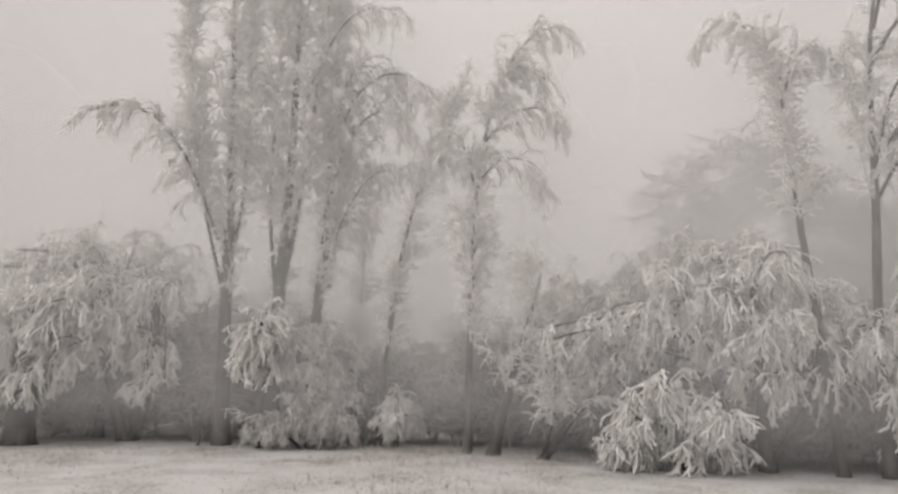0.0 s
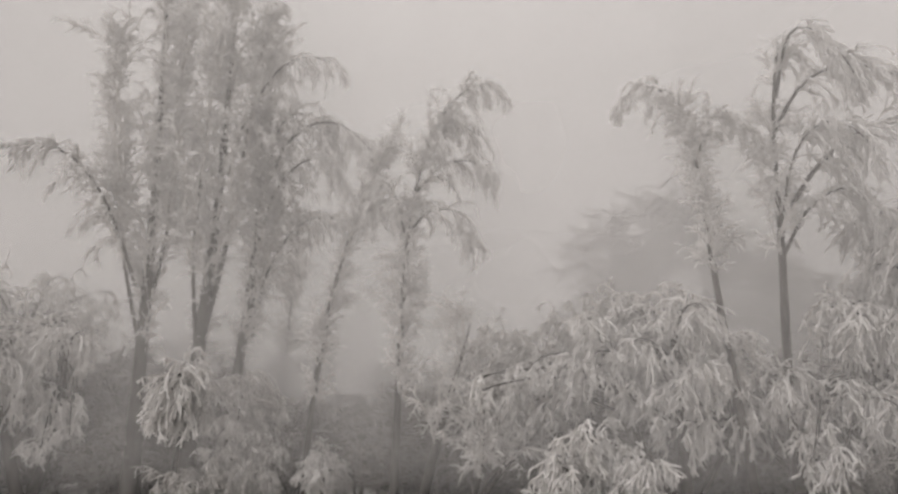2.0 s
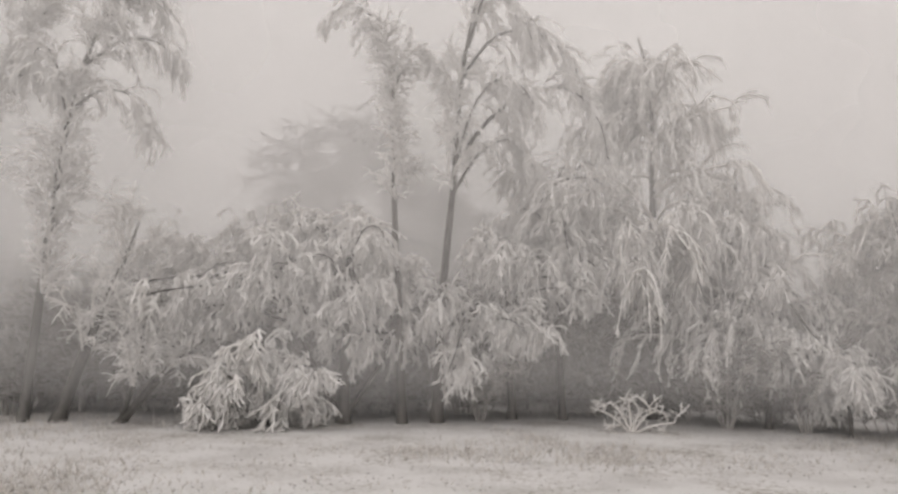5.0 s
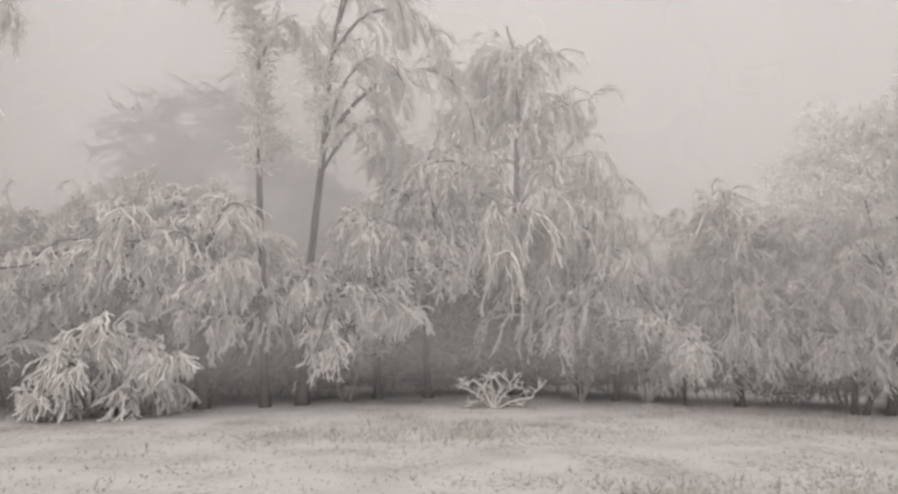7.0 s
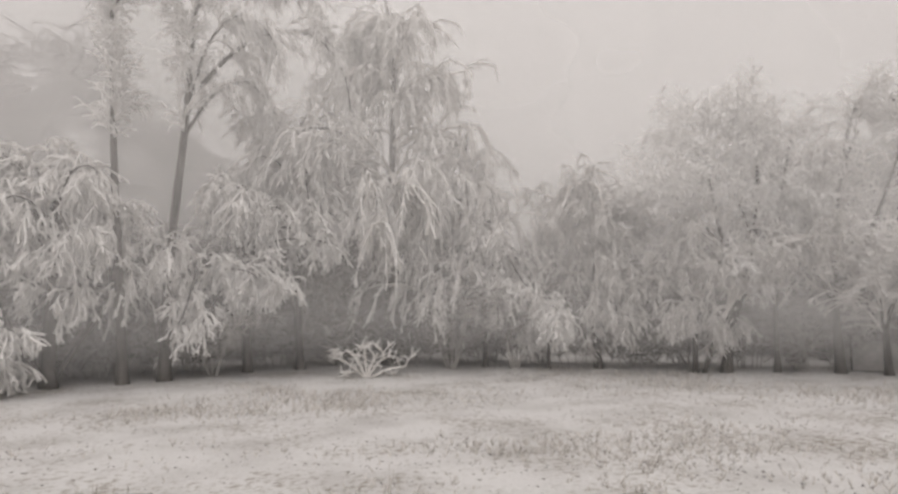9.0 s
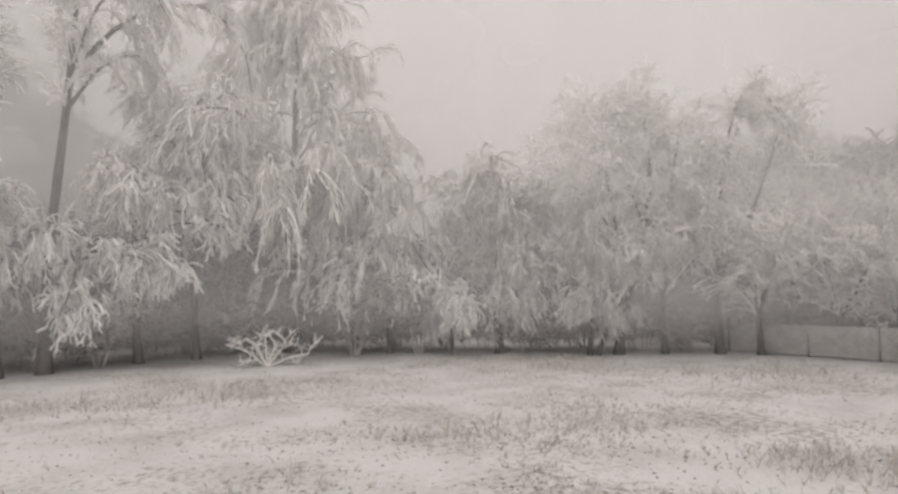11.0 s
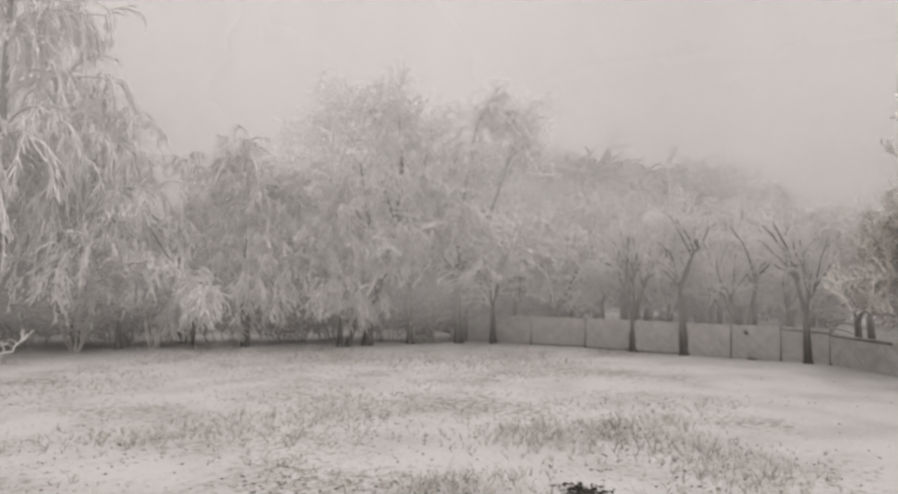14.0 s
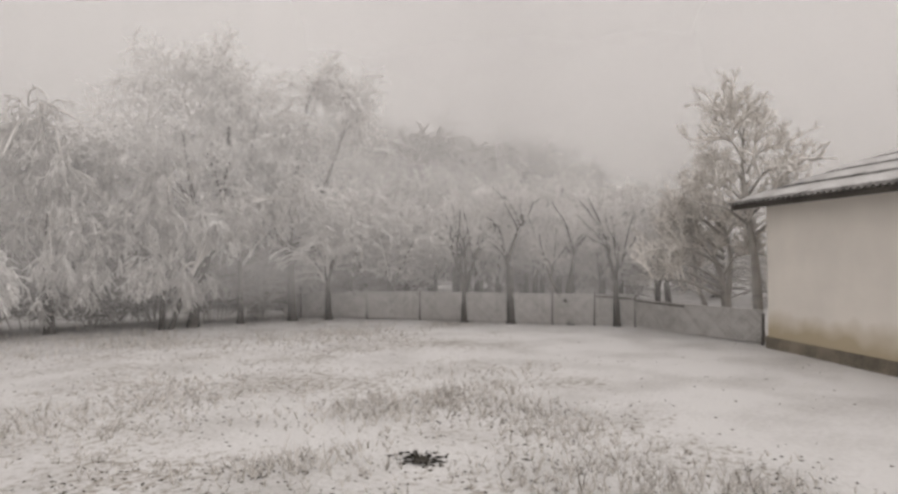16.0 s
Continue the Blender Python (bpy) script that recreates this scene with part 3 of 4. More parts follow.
bunch_tree("fruit_tree", b := at(36.0, 0, d), d, [stem(b, d, [(36.0, -0.1), (35.8, 1.6), (34.0, 3.2), (32.0, 4.6)], 0.12, 0.04), stem(b, d, [(36.1, -0.1), (37.5, 2.0), (37.2, 3.6)], 0.09, 0.03)],
           0.6, [(37.2, 4.6, 0.8, 0.45), (34.8, 5.3, 0.9, 0.45), (31.8, 5.7, 0.9, 0.45), (38.6, 3.8, 0.7, 0.4), (40.5, 4.3, 0.6, 0.4), (33.0, 4.8, 0.8, 0.4), (42.6, 4.6, 0.6, 0.35)], 41,
           "fruit tree with fine rimed twigs fanning over its neighbour", fine=0.72, boughs=4)
d = 19.2
b = at(13.2, 0, d)
bunch_tree("fruit_tree", b, d - 0.8, [stem(b, d, [(13.2, -0.1), (13.4, 1.2), (13.6, 2.8), (13.2, 4.6)], 0.13, 0.06), stem(b, d, [(13.4, 1.0), (15.5, 2.2), (17.0, 3.2)], 0.07, 0.03)],
           0.5, [(16.8, 5.0, 0.6, 0.7), (15.0, 4.9, 0.6, 0.7), (12.6, 4.6, 0.6, 0.8), (11.2, 4.2, 0.5, 0.8), (19.4, 3.4, 0.45, 0.6), (14.8, 2.7, 0.5, 0.7), (12.4, 2.6, 0.6, 0.75), (11.0, 2.6, 0.4, 0.6), (17.4, 1.5, 0.45, 0.65), (18.2, 2.3, 0.35, 0.5), (8.0, 3.5, 0.4, 0.6)], 23,
           "fruit tree with dense rimed hanging twigs and dim hollow below")
d = 19.6
b = at(9.0, 0, d)
bunch_tree("fruit_tree", b, d - 0.7, [stem(b, d, [(9.0, -0.1), (9.3, 2.4), (9.6, 4.6), (9.4, 6.8)], 0.12, 0.04)],
           0.45, [(10.4, 6.3, 0.7, 0.9), (8.2, 7.4, 0.7, 1.0), (11.8, 5.8, 0.6, 0.8), (8.6, 5.4, 0.6, 1.0), (6.2, 6.4, 0.6, 1.1), (12.0, 7.0, 0.6, 0.7), (6.9, 4.4, 0.5, 0.9)], 42,
           "slim tree with rimed twigs hanging in tiers", fine=0.8)
d = 24.6
b = at(77.0, 0, d)
bunch_tree("fruit_tree", b, d - 0.6, [stem(b, d, [(77.2, -0.1), (78.4, 1.5), (79.6, 3.2), (80.6, 4.6)], 0.2, 0.07), stem(b, d, [(76.8, -0.1), (75.9, 1.6), (75.6, 3.4), (76.4, 5.2)], 0.18, 0.06)],
           0.5, [(80.3, 5.0, 1.1, 0.9), (82.8, 4.6, 1.0, 0.8), (78.0, 5.0, 1.0, 0.8), (76.2, 4.8, 0.8, 0.7), (85.2, 3.4, 0.9, 0.8), (82.4, 3.0, 0.8, 0.8), (84.2, 1.8, 0.8, 0.6), (86.5, 2.4, 0.9, 0.7), (79.2, 3.6, 0.8, 0.8), (76.0, 3.1, 0.6, 0.6), (80.6, 3.9, 0.9, 0.8), (75.8, 1.8, 0.5, 0.5)], 21,
           "low spreading fruit tree bowed down by rime")
bunch_tree("fruit_tree", b := at(79.0, 0, 27.0), 27.0, [stem(b, 27.0, [(79.0, -0.1), (79.0, 3.0), (78.6, 5.8)], 0.2, 0.05)],
           0.4, [(79.5, 6.6, 1.4, 0.5), (76.8, 7.2, 1.2, 0.5), (82.6, 6.6, 1.2, 0.5), (74.6, 5.8, 1.0, 0.5), (84.8, 5.8, 1.2, 0.5)], 43, "hazy fruit tree with fine frosted twigs standing behind another", fine=0.8, boughs=5)
b = at(84.0, 0, 24.6)
bunch_tree("fruit_tree", b, 24.4, [stem(b, 24.6, [(84.0, -0.1), (84.0, 1.4), (84.6, 3.0)], 0.48, 0.26)], 0.6, [(87.0, 4.4, 1.0, 0.8), (84.6, 4.6, 0.9, 0.7), (89.0, 3.4, 0.9, 0.8)], 31, "thick-trunked fruit tree at the end of the yard")
# rimed growth at the feet of the poplars
d = 21.4
bunch_tree("fruit_tree", b := at(67.5, 0, d), d, [stem(b, d, [(67.5, -0.1), (67.4, 1.8), (67.2, 3.6)], 0.08, 0.04)],
           0.5, [(67.3, 4.3, 0.5, 0.7), (68.4, 3.5, 0.55, 0.8), (66.6, 3.3, 0.55, 0.8), (67.6, 2.8, 0.5, 0.7)], 36, "slim rimed tree before the poplars")
bunch_tree("fruit_tree", b := at(63.6, 0, d), d, [stem(b, d, [(63.6, -0.1), (63.4, 1.6), (63.0, 3.2)], 0.09, 0.05), stem(b, d, [(63.8, -0.1), (65.5, 0.4), (66.8, 0.7)], 0.05, 0.03), stem(b, d, [(63.4, -0.1), (61.8, 0.6), (60.8, 1.0)], 0.05, 0.03)],
           0.4, [(63.0, 3.7, 0.6, 0.5), (61.4, 3.1, 0.6, 0.5), (64.4, 2.7, 0.6, 0.5), (62.6, 2.3, 0.7, 0.45), (64.0, 1.5, 0.6, 0.4), (61.4, 1.7, 0.6, 0.4), (67.0, 0.85, 0.5, 0.35), (65.6, 0.6, 0.5, 0.3), (61.0, 0.8, 0.5, 0.35), (62.6, 0.9, 0.5, 0.35)], 35,
           "rimed bush before the poplars with white antler twigs", fine=0.7, boughs=4)
bunch_tree("fruit_tree", b := at(56.3, 0, d), d, [stem(b, d, [(56.3, -0.1), (56.2, 1.0)], 0.05, 0.03)], 0.3, [(56.2, 1.5, 0.5, 0.45), (55.2, 1.0, 0.45, 0.4), (57.0, 0.9, 0.4, 0.35)], 44, "small rimed bush under a thin poplar", fine=0.85)

d = 20.5
b = at(1.5, 0, d)
tree("weeping_birch", b, [stem(b, d, [(1.6, -0.1), (1.6, 3.0), (1.2, 7.0), (1.0, 10.1), (2.1, 11.3)], 0.19, 0.03)], WEEPER, 24,
     "tall weeping birch with long rimed strands to the ground", width=3.5, height=11.2, skirt=1.0)
d = 20.0
b = at(-3.6, 0, d)
tree("weeping_birch", b, [stem(b, d, [(-3.6, -0.1), (-3.5, 2.5), (-4.0, 4.6), (-4.4, 6.6)], 0.13, 0.03)], [(30, *WEEPER[0][1:]), (14, 0.2, 1.0, 1.5, 0.55, 0.0, 2.4, (0.026, 0.018), 7, 0.3), WEEPER[2]], 25,
     "smaller weeping birch white with rime beside a taller one", height=6.8, width=2.6, shift=(0.3, 0), skirt=0.9)
bunch_tree("fruit_tree", b := at(-6.6, 0, 19.4), 19.2, [stem(b, 19.4, [(-6.6, -0.1), (-6.6, 2.0), (-6.4, 4.2)], 0.09, 0.04)],
           0.4, [(-5.0, 4.6, 0.6, 0.6), (-7.2, 4.0, 0.7, 0.6), (-8.4, 3.2, 0.6, 0.6), (-6.0, 3.0, 0.6, 0.6), (-7.6, 2.0, 0.6, 0.5), (-5.2, 2.0, 0.5, 0.5), (-9.4, 2.2, 0.5, 0.5)], 45, "small rimed tree with antler twigs beside the birches", fine=0.85)
d = 18.8
b = at(-16.0, 0, d)
bunch_tree("fruit_tree", b, d, [stem(b, d, [(-16.0, -0.1), (-16.0, 2.4), (-15.9, 4.2), (-15.4, 5.6)], 0.14, 0.04)],
           0.35, [(-15.2, 5.5, 0.6, 0.6), (-13.2, 5.0, 0.6, 0.6), (-17.6, 4.8, 0.6, 0.6), (-14.4, 4.0, 0.6, 0.55), (-17.2, 3.6, 0.6, 0.55), (-12.6, 3.6, 0.5, 0.5), (-18.4, 2.9, 0.6, 0.5), (-14.6, 2.7, 0.6, 0.5), (-16.4, 2.1, 0.6, 0.5), (-18.2, 1.3, 0.6, 0.5), (-16.8, 0.9, 0.6, 0.4), (-19.8, 3.9, 0.6, 0.5)], 26,
           "narrow tree hung with rimed twigs from top to foot", fine=0.75)
d = 18.5
bunch_tree("fruit_tree", b := at(-12.0, 0, d), d, [stem(b, d, [(-12.0, -0.1), (-11.9, 0.9), (-11.8, 1.7)], 0.06, 0.04)], 0.4, [(-11.7, 2.0, 0.25, 0.6), (-13.0, 1.5, 0.3, 0.55), (-10.7, 1.1, 0.3, 0.5)], 32,
           "low rimed bush with hanging white fingers")

# ---- broad trees before the fence ----
d = 18.6
b = at(-26.0, 0, d)
tree("broad_tree", b, [stem(b, d, [(-25.9, -0.1), (-26.4, 1.2), (-27.9, 2.6), (-29.0, 4.6), (-28.6, 6.4)], 0.13, 0.03), stem(b, d + 0.5, [(-29.6, -0.1), (-29.6, 1.4), (-29.9, 3.6), (-31.4, 6.2)], 0.09, 0.025)], VASE, 27,
     "spreading bare tree with a hazy rime-white crown",
     limbs=[stem(b, d, [(-27.0, 1.9), (-25.8, 3.8), (-25.0, 6.0)], 0.07, 0.02), stem(b, d, [(-27.6, 2.3), (-24.6, 3.9), (-22.0, 4.7)], 0.06, 0.02, 0.8), stem(b, d, [(-28.4, 3.4), (-26.8, 4.9), (-26.6, 6.2)], 0.05, 0.02, -0.8)], bark=DARK_BARK, twig=PALE_RIME, joined=True)
bunch_tree("fruit_tree", b := at(-23.8, 0, 18.4), 18.0, [stem(b, 18.4, [(-23.6, -0.1), (-23.8, 1.2), (-25.0, 2.6)], 0.08, 0.04), stem(b, 18.4, [(-24.2, -0.1), (-25.4, 1.0), (-27.6, 2.2)], 0.07, 0.04)],
           0.5, [(-23.2, 2.8, 0.7, 0.45), (-25.4, 3.0, 0.7, 0.45), (-27.8, 2.9, 0.7, 0.45), (-30.2, 3.4, 0.7, 0.45), (-32.4, 3.3, 0.6, 0.45), (-21.4, 2.6, 0.7, 0.45), (-25.2, 1.4, 0.5, 0.4), (-22.6, 1.6, 0.5, 0.4), (-22.0, 4.0, 0.6, 0.4)], 33,
           "low rimed tree under the spreading crown", fine=0.62, boughs=4)
d = 19.4
b = at(-33.8, 0, d)
tree("broad_tree", b, [stem(b, d, [(-33.8, -0.1), (-33.6, 2.0), (-34.1, 4.4), (-34.8, 5.4), (-35.8, 6.1)], 0.13, 0.03)], VASE, 28,
     "forked bare tree with a rime-white crown by the fence",
     limbs=[stem(b, d, [(-33.6, 1.9), (-35.4, 2.8), (-37.4, 4.6), (-38.6, 5.8)], 0.07, 0.02), stem(b, d, [(-33.7, 1.7), (-32.4, 2.6), (-31.9, 4.2)], 0.06, 0.02)],
     plumes=[stem(b, d, [(-34.6, 5.2), (-35.6, 6.8), (-37.2, 7.1), (-38.6, 6.6), (-39.6, 5.4)], 0.05, 0.015)], bark=DARK_BARK, twig=PALE_RIME, joined=True, spray=0.65)
d = 19.3
b = at(48.4, 0, d)
tree("leaning_tree", b, [stem(b, d, [(48.4, -0.1), (47.2, 1.5), (45.9, 3.1), (44.9, 4.1), (44.1, 5.2)], 0.17, 0.02)], LEANER, 37,
     "dark leaning tree with a thin frosted crown", bark=DARK_BARK)
d = 18.5
b = at(44.4, 0, d)
tree("leaning_tree", b, [stem(b, d, [(44.4, -0.1), (41.8, 1.1), (39.4, 1.8), (36.5, 3.0)], 0.12, 0.02), stem(b, d, [(44.3, -0.1), (43.1, 1.5), (43.3, 2.9)], 0.08, 0.02)],
     LEANER, 38, "dark forked leaning tree with frosted twigs", bark=DARK_BARK)
b = at(3.5, 0, 17.1)
tree("low_shrub", b, [([(0, 0, -0.05), (dx * 0.5, dy * 0.5, h * 0.7), (dx, dy, h)], 0.032, 0.02) for dx, dy, h in ((-1.0, 0.1, 0.55), (-0.5, -0.2, 0.7), (-0.1, 0.1, 0.9), (0.6, -0.1, 0.55), (1.0, 0.2, 0.25), (0.3, -0.3, 0.6))],
     ANTLERS, 39, "low bare shrub crusted white with rime", "shrub", bark=RIME_BARK, wild=0.3)


def bush(base, h, w, seed, label="thin bare bush with frosted stems"):
    r = np.random.default_rng(seed)
    stems = []
    for _ in range(5):
        a, q = r.uniform(0, 2 * math.pi), r.uniform(0.3, 1.0)
        stems.append(([(0.1 * math.cos(a), 0.1 * math.sin(a), -0.05), (0.4 * w * q * math.cos(a), 0.4 * w * q * math.sin(a), h * 0.5), (0.8 * w * q * math.cos(a), 0.8 * w * q * math.sin(a), h * r.uniform(0.75, 1.0))], 0.035, 0.014))
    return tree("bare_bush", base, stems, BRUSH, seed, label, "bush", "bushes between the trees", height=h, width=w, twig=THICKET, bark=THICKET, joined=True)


def polar(azimuth, distance):
    """A place on the ground, the azimuth counted to the left of +y."""
    return (-distance * math.sin(radians(azimuth)), distance * math.cos(radians(azimuth)), 0)


# the line behind the front row of trees: azimuth and distance
LINE = ((110, 31), (85, 29.5), (75, 28), (65, 26.6), (55, 26), (45, 24), (35, 22.2), (25, 21.6), (12, 23), (0, 23.6), (-15, 22.4), (-30, 22.4), (-40, 23), (-50, 22.6), (-56, 22), (-63, 22.2), (-71, 22.9), (-90, 26), (-125, 28))


def line(azimuth):
    return float(np.interp(-azimuth, [-a for a, _ in LINE], [d for _, d in LINE]))


for n, (az, back, h, w) in enumerate(((80, 1.5, 2.6, 1.8), (70, 1.6, 2.4, 1.6), (61, 1.5, 3.0, 1.6), (57, 2.2, 3.4, 1.7), (53, 2.0, 3.2, 1.8), (50, 2.6, 3.6, 1.8), (46.5, 2.6, 3.4, 1.8), (43, 2.6, 4.0, 1.9),
                                      (39.5, 2.4, 4.2, 2.0), (36, 2.0, 4.0, 2.0), (31, 1.6, 3.4, 1.8), (22, 1.5, 3.0, 1.7), (17, 2.2, 3.4, 1.8), (9, 2.0, 3.8, 2.0), (4, 2.4, 3.6, 2.0), (-8, 1.6, 3.8, 1.9), (-12, 2.2, 3.4, 1.7),
                                      (-19.5, 1.8, 3.4, 1.8), (-24, 2.0, 3.2, 1.7),
                                      (72, 3.9, 2.4, 1.7), (58.5, 4.0, 2.3, 1.3), (51, 4.2, 2.0, 1.2), (15, 4.1, 2.2, 1.5), (-4.5, 4.2, 2.6, 1.6), (-10, 4.0, 2.4, 1.5))):
    bush(polar(az, line(az) - back), h, w, 200 + n)

# ---- woods beyond, fading into the fog ----
SKYLINE = ((92, 8), (85, 9), (79, 11), (71, 9), (63, 8.5), (58, 7.5), (51, 6.3), (43, 7), (37, 9), (34, 13.5), (31.5, 20), (28, 21.5), (25, 20), (20, 17), (14, 11), (5, 8), (-5, 6), (-12, 6.5), (-22, 9.5), (-30, 10), (-38, 12), (-43, 11.8), (-48, 10.6), (-54, 10.4), (-57, 8.5), (-60, 6), (-64, 5))


def skyline(azimuth):
    return float(np.interp(-azimuth, [-a for a, _ in SKYLINE], [e for _, e in SKYLINE]))


rng = np.random.default_rng(9)
for step, (near, share, count) in enumerate(((2.2, 0.72, 19), (9.5, 1.0, 17))):
    for n in range(count):
        az = 89 - (89 + 62) * (n + 0.5) / count + rng.uniform(-1.5, 1.5)
        far = line(az) + near + rng.uniform(0, 3.5)
        top = (1.9 + far * math.tan(radians(skyline(az)))) * share * rng.uniform(0.88, 1.05)
        if step == 0 or 20 < az < 40:
            top = min(top, 5.5)
        tree("woodland_tree", polar(az, far), [(upright(top * 0.8, (rng.normal() * 0.5, rng.normal() * 0.3), seed=n), 0.12 + 0.01 * top, 0.04)], GHOST, 300 + 50 * step + n,
             "grey frosted woodland tree half lost in fog", group="woods in the fog", height=top, width=2.2 + 0.12 * top, twig=FAR_TWIGS, joined=True)
# the denser stands of the wood
for n, (az, share) in enumerate(((33, 0.95), (30.5, 1.0), (27.5, 1.0), (24, 1.0), (20, 0.95), (14, 0.95), (-33, 1.05), (-37.5, 1.0), (-42, 0.95), (-46, 1.0), (-50, 0.97), (-54, 0.98), (-58, 1.0))):
    far = line(az) + (9.0 if az > 0 else 3.6) + 0.4 * (n % 4)
    top = (1.9 + far * math.tan(radians(skyline(az)))) * share
    tree("woodland_tree", polar(az, far), [(upright(top * 0.8, (0.3 * (-1) ** n, 0.2), seed=60 + n), 0.12 + 0.01 * top, 0.04)], GHOST, 420 + n,
         "grey frosted woodland tree half lost in fog", group="woods in the fog", height=top, width=1.9 + 0.12 * top, twig=FAR_TWIGS, joined=True)


for n in range(46):
    az = 92 - (92 + 76) * (n + 0.5) / 46 + rng.uniform(-1, 1)
    far = line(az) + rng.choice((1.4, 4.5, 8.6)) + rng.uniform(0, 1.5)
    h = rng.uniform(2.0, 3.4)
    stems = [([(q, 0, -0.05), (1.6 * q, 0.3 * q, h * 0.5), (2.2 * q, -0.3 * q, h * rng.uniform(0.7, 1.0))], 0.026, 0.014) for q in rng.uniform(-0.8, 0.8, 6)]
    tree("thicket_bush", polar(az, far), stems, FAR_BRUSH, 500 + n, "dim frosted thicket bush in the foggy woods", "bush", "thicket in the fog", height=h, width=2.3, skirt=0.03, twig=FAR_TWIGS, bark=THICKET, joined=True)


for n in range(30):
    az = 88 - (88 + 44) * (n + 0.5) / 30 + rng.uniform(-1.2, 1.2)
    far = line(az) - rng.uniform(1.2, 2.8)
    h = rng.uniform(1.1, 2.0)
    stems = [([(q, 0, -0.05), (1.6 * q, 0.3 * q, h * 0.5), (2.2 * q, -0.3 * q, h * rng.uniform(0.7, 1.0))], 0.016, 0.01) for q in rng.uniform(-0.7, 0.7, 7)]
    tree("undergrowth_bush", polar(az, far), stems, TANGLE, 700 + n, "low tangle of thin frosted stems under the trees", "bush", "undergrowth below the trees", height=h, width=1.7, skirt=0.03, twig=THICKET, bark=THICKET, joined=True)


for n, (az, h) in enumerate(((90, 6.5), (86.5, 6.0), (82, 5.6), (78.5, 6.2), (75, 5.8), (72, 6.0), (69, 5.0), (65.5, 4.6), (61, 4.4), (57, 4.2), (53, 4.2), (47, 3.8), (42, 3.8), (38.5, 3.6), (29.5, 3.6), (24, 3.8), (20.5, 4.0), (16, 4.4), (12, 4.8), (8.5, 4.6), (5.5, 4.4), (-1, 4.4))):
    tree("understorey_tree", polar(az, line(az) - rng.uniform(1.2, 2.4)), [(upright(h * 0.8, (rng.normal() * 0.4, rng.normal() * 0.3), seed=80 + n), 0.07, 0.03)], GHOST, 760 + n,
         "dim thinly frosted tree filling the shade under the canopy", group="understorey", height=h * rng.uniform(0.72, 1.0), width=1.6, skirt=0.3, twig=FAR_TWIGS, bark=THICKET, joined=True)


def fog_bank(distance, share, top, foot=0.8, fade=(5.0, 15.0)):
    az = np.linspace(110, -125, 80)
    zs = np.array([0.0, 1.0, 3.0, 6.0, 12.0, 20.0, top])
    pts = [polar(a, line(a) + distance) for a in az]
    verts = [(x, y, z - 0.02) for x, y, _ in pts for z in zs]
    i = np.arange(len(verts)).reshape(len(az), len(zs))
    quads = np.stack([i[:-1, :-1], i[1:, :-1], i[1:, 1:], i[:-1, 1:]], -1)
    ob = part("fog_bank", mesh_from("fog_bank", verts, quads), fog("fog", share, foot, fade), None)
    return tagged(ob, "pale grey fog hanging among the bare woods", "fog", "fog among the woods", "stuff")


for distance, share, foot, fade in ((-6.5, 0.22, 1.6, (15.0, 32.0)), (-3.4, 0.2, 1.7, (15.0, 32.0)), (-0.9, 0.27, 2.0, (13.0, 30.0)), (3.0, 0.32, 2.0, (6.0, 22.0)), (8.0, 0.42, 1.6, (6.0, 20.0)), (16.0, 0.55, 1.0, (4.0, 12.0)), (32.0, 0.6, 1.0, (4.0, 13.0))):
    fog_bank(distance, share, 36, foot, fade)

# ---- orchard by the fence ----
ORCHARD_LABEL = "gnarled orchard tree with a frosted crown by the wire fence"


def orchard(base, stems, seed, h, w, label=ORCHARD_LABEL, shift=(0, 0)):
    return tree("orchard_tree", (*base, 0), stems, ORCHARD, seed, label, group="orchard trees by the fence", height=h, width=w, shift=shift, bark=DARK_BARK)


orchard((13.84, 11.99), [([(0, 0, -0.1), (0.0, 0.0, 0.6), (0.02, -0.01, 1.0), (-0.28, 0.31, 2.2)], 0.12, 0.02), ([(0, 0, 0.8), (0.1, -0.1, 1.3), (0.31, -0.36, 2.2)], 0.08, 0.016), ([(0, 0, 0.8), (0.02, -0.05, 1.4), (0.0, 0.0, 2.2)], 0.05, 0.03)], 41, 3.6, 1.15)
orchard((14.19, 10.67), [([(0, 0, -0.1), (-0.02, 0.02, 0.9), (-0.05, 0.05, 1.74), (-0.1, 0.15, 2.3), (-0.24, 0.3, 2.7)], 0.12, 0.02), ([(-0.05, 0.05, 1.8), (0.1, -0.14, 2.6), (0.2, -0.3, 3.0)], 0.06, 0.03)], 42, 3.7, 1.0)
orchard((14.81, 9.22), [([(0, 0, -0.1), (-0.1, 0.15, 0.7), (-0.25, 0.4, 1.1), (-0.4, 0.6, 1.9)], 0.1, 0.02), ([(-0.08, 0.1, 0.6), (0.0, 0.0, 1.3), (0.07, -0.12, 2.15)], 0.09, 0.016)], 143, 3.2, 1.0)
orchard((15.1, 8.08), [([(0, 0, -0.1), (-0.02, 0.03, 1.28), (0.05, -0.1, 2.3)], 0.1, 0.016), ([(-0.02, 0.03, 1.3), (-0.14, 0.24, 2.4)], 0.06, 0.03)], 44, 3.3, 1.0)
orchard((12.85, 15.96), [([(0, 0, -0.1), (0.15, -0.12, 0.8), (0.25, -0.2, 1.46), (0.5, -0.4, 2.3)], 0.1, 0.02)], 45, 4.2, 1.3)
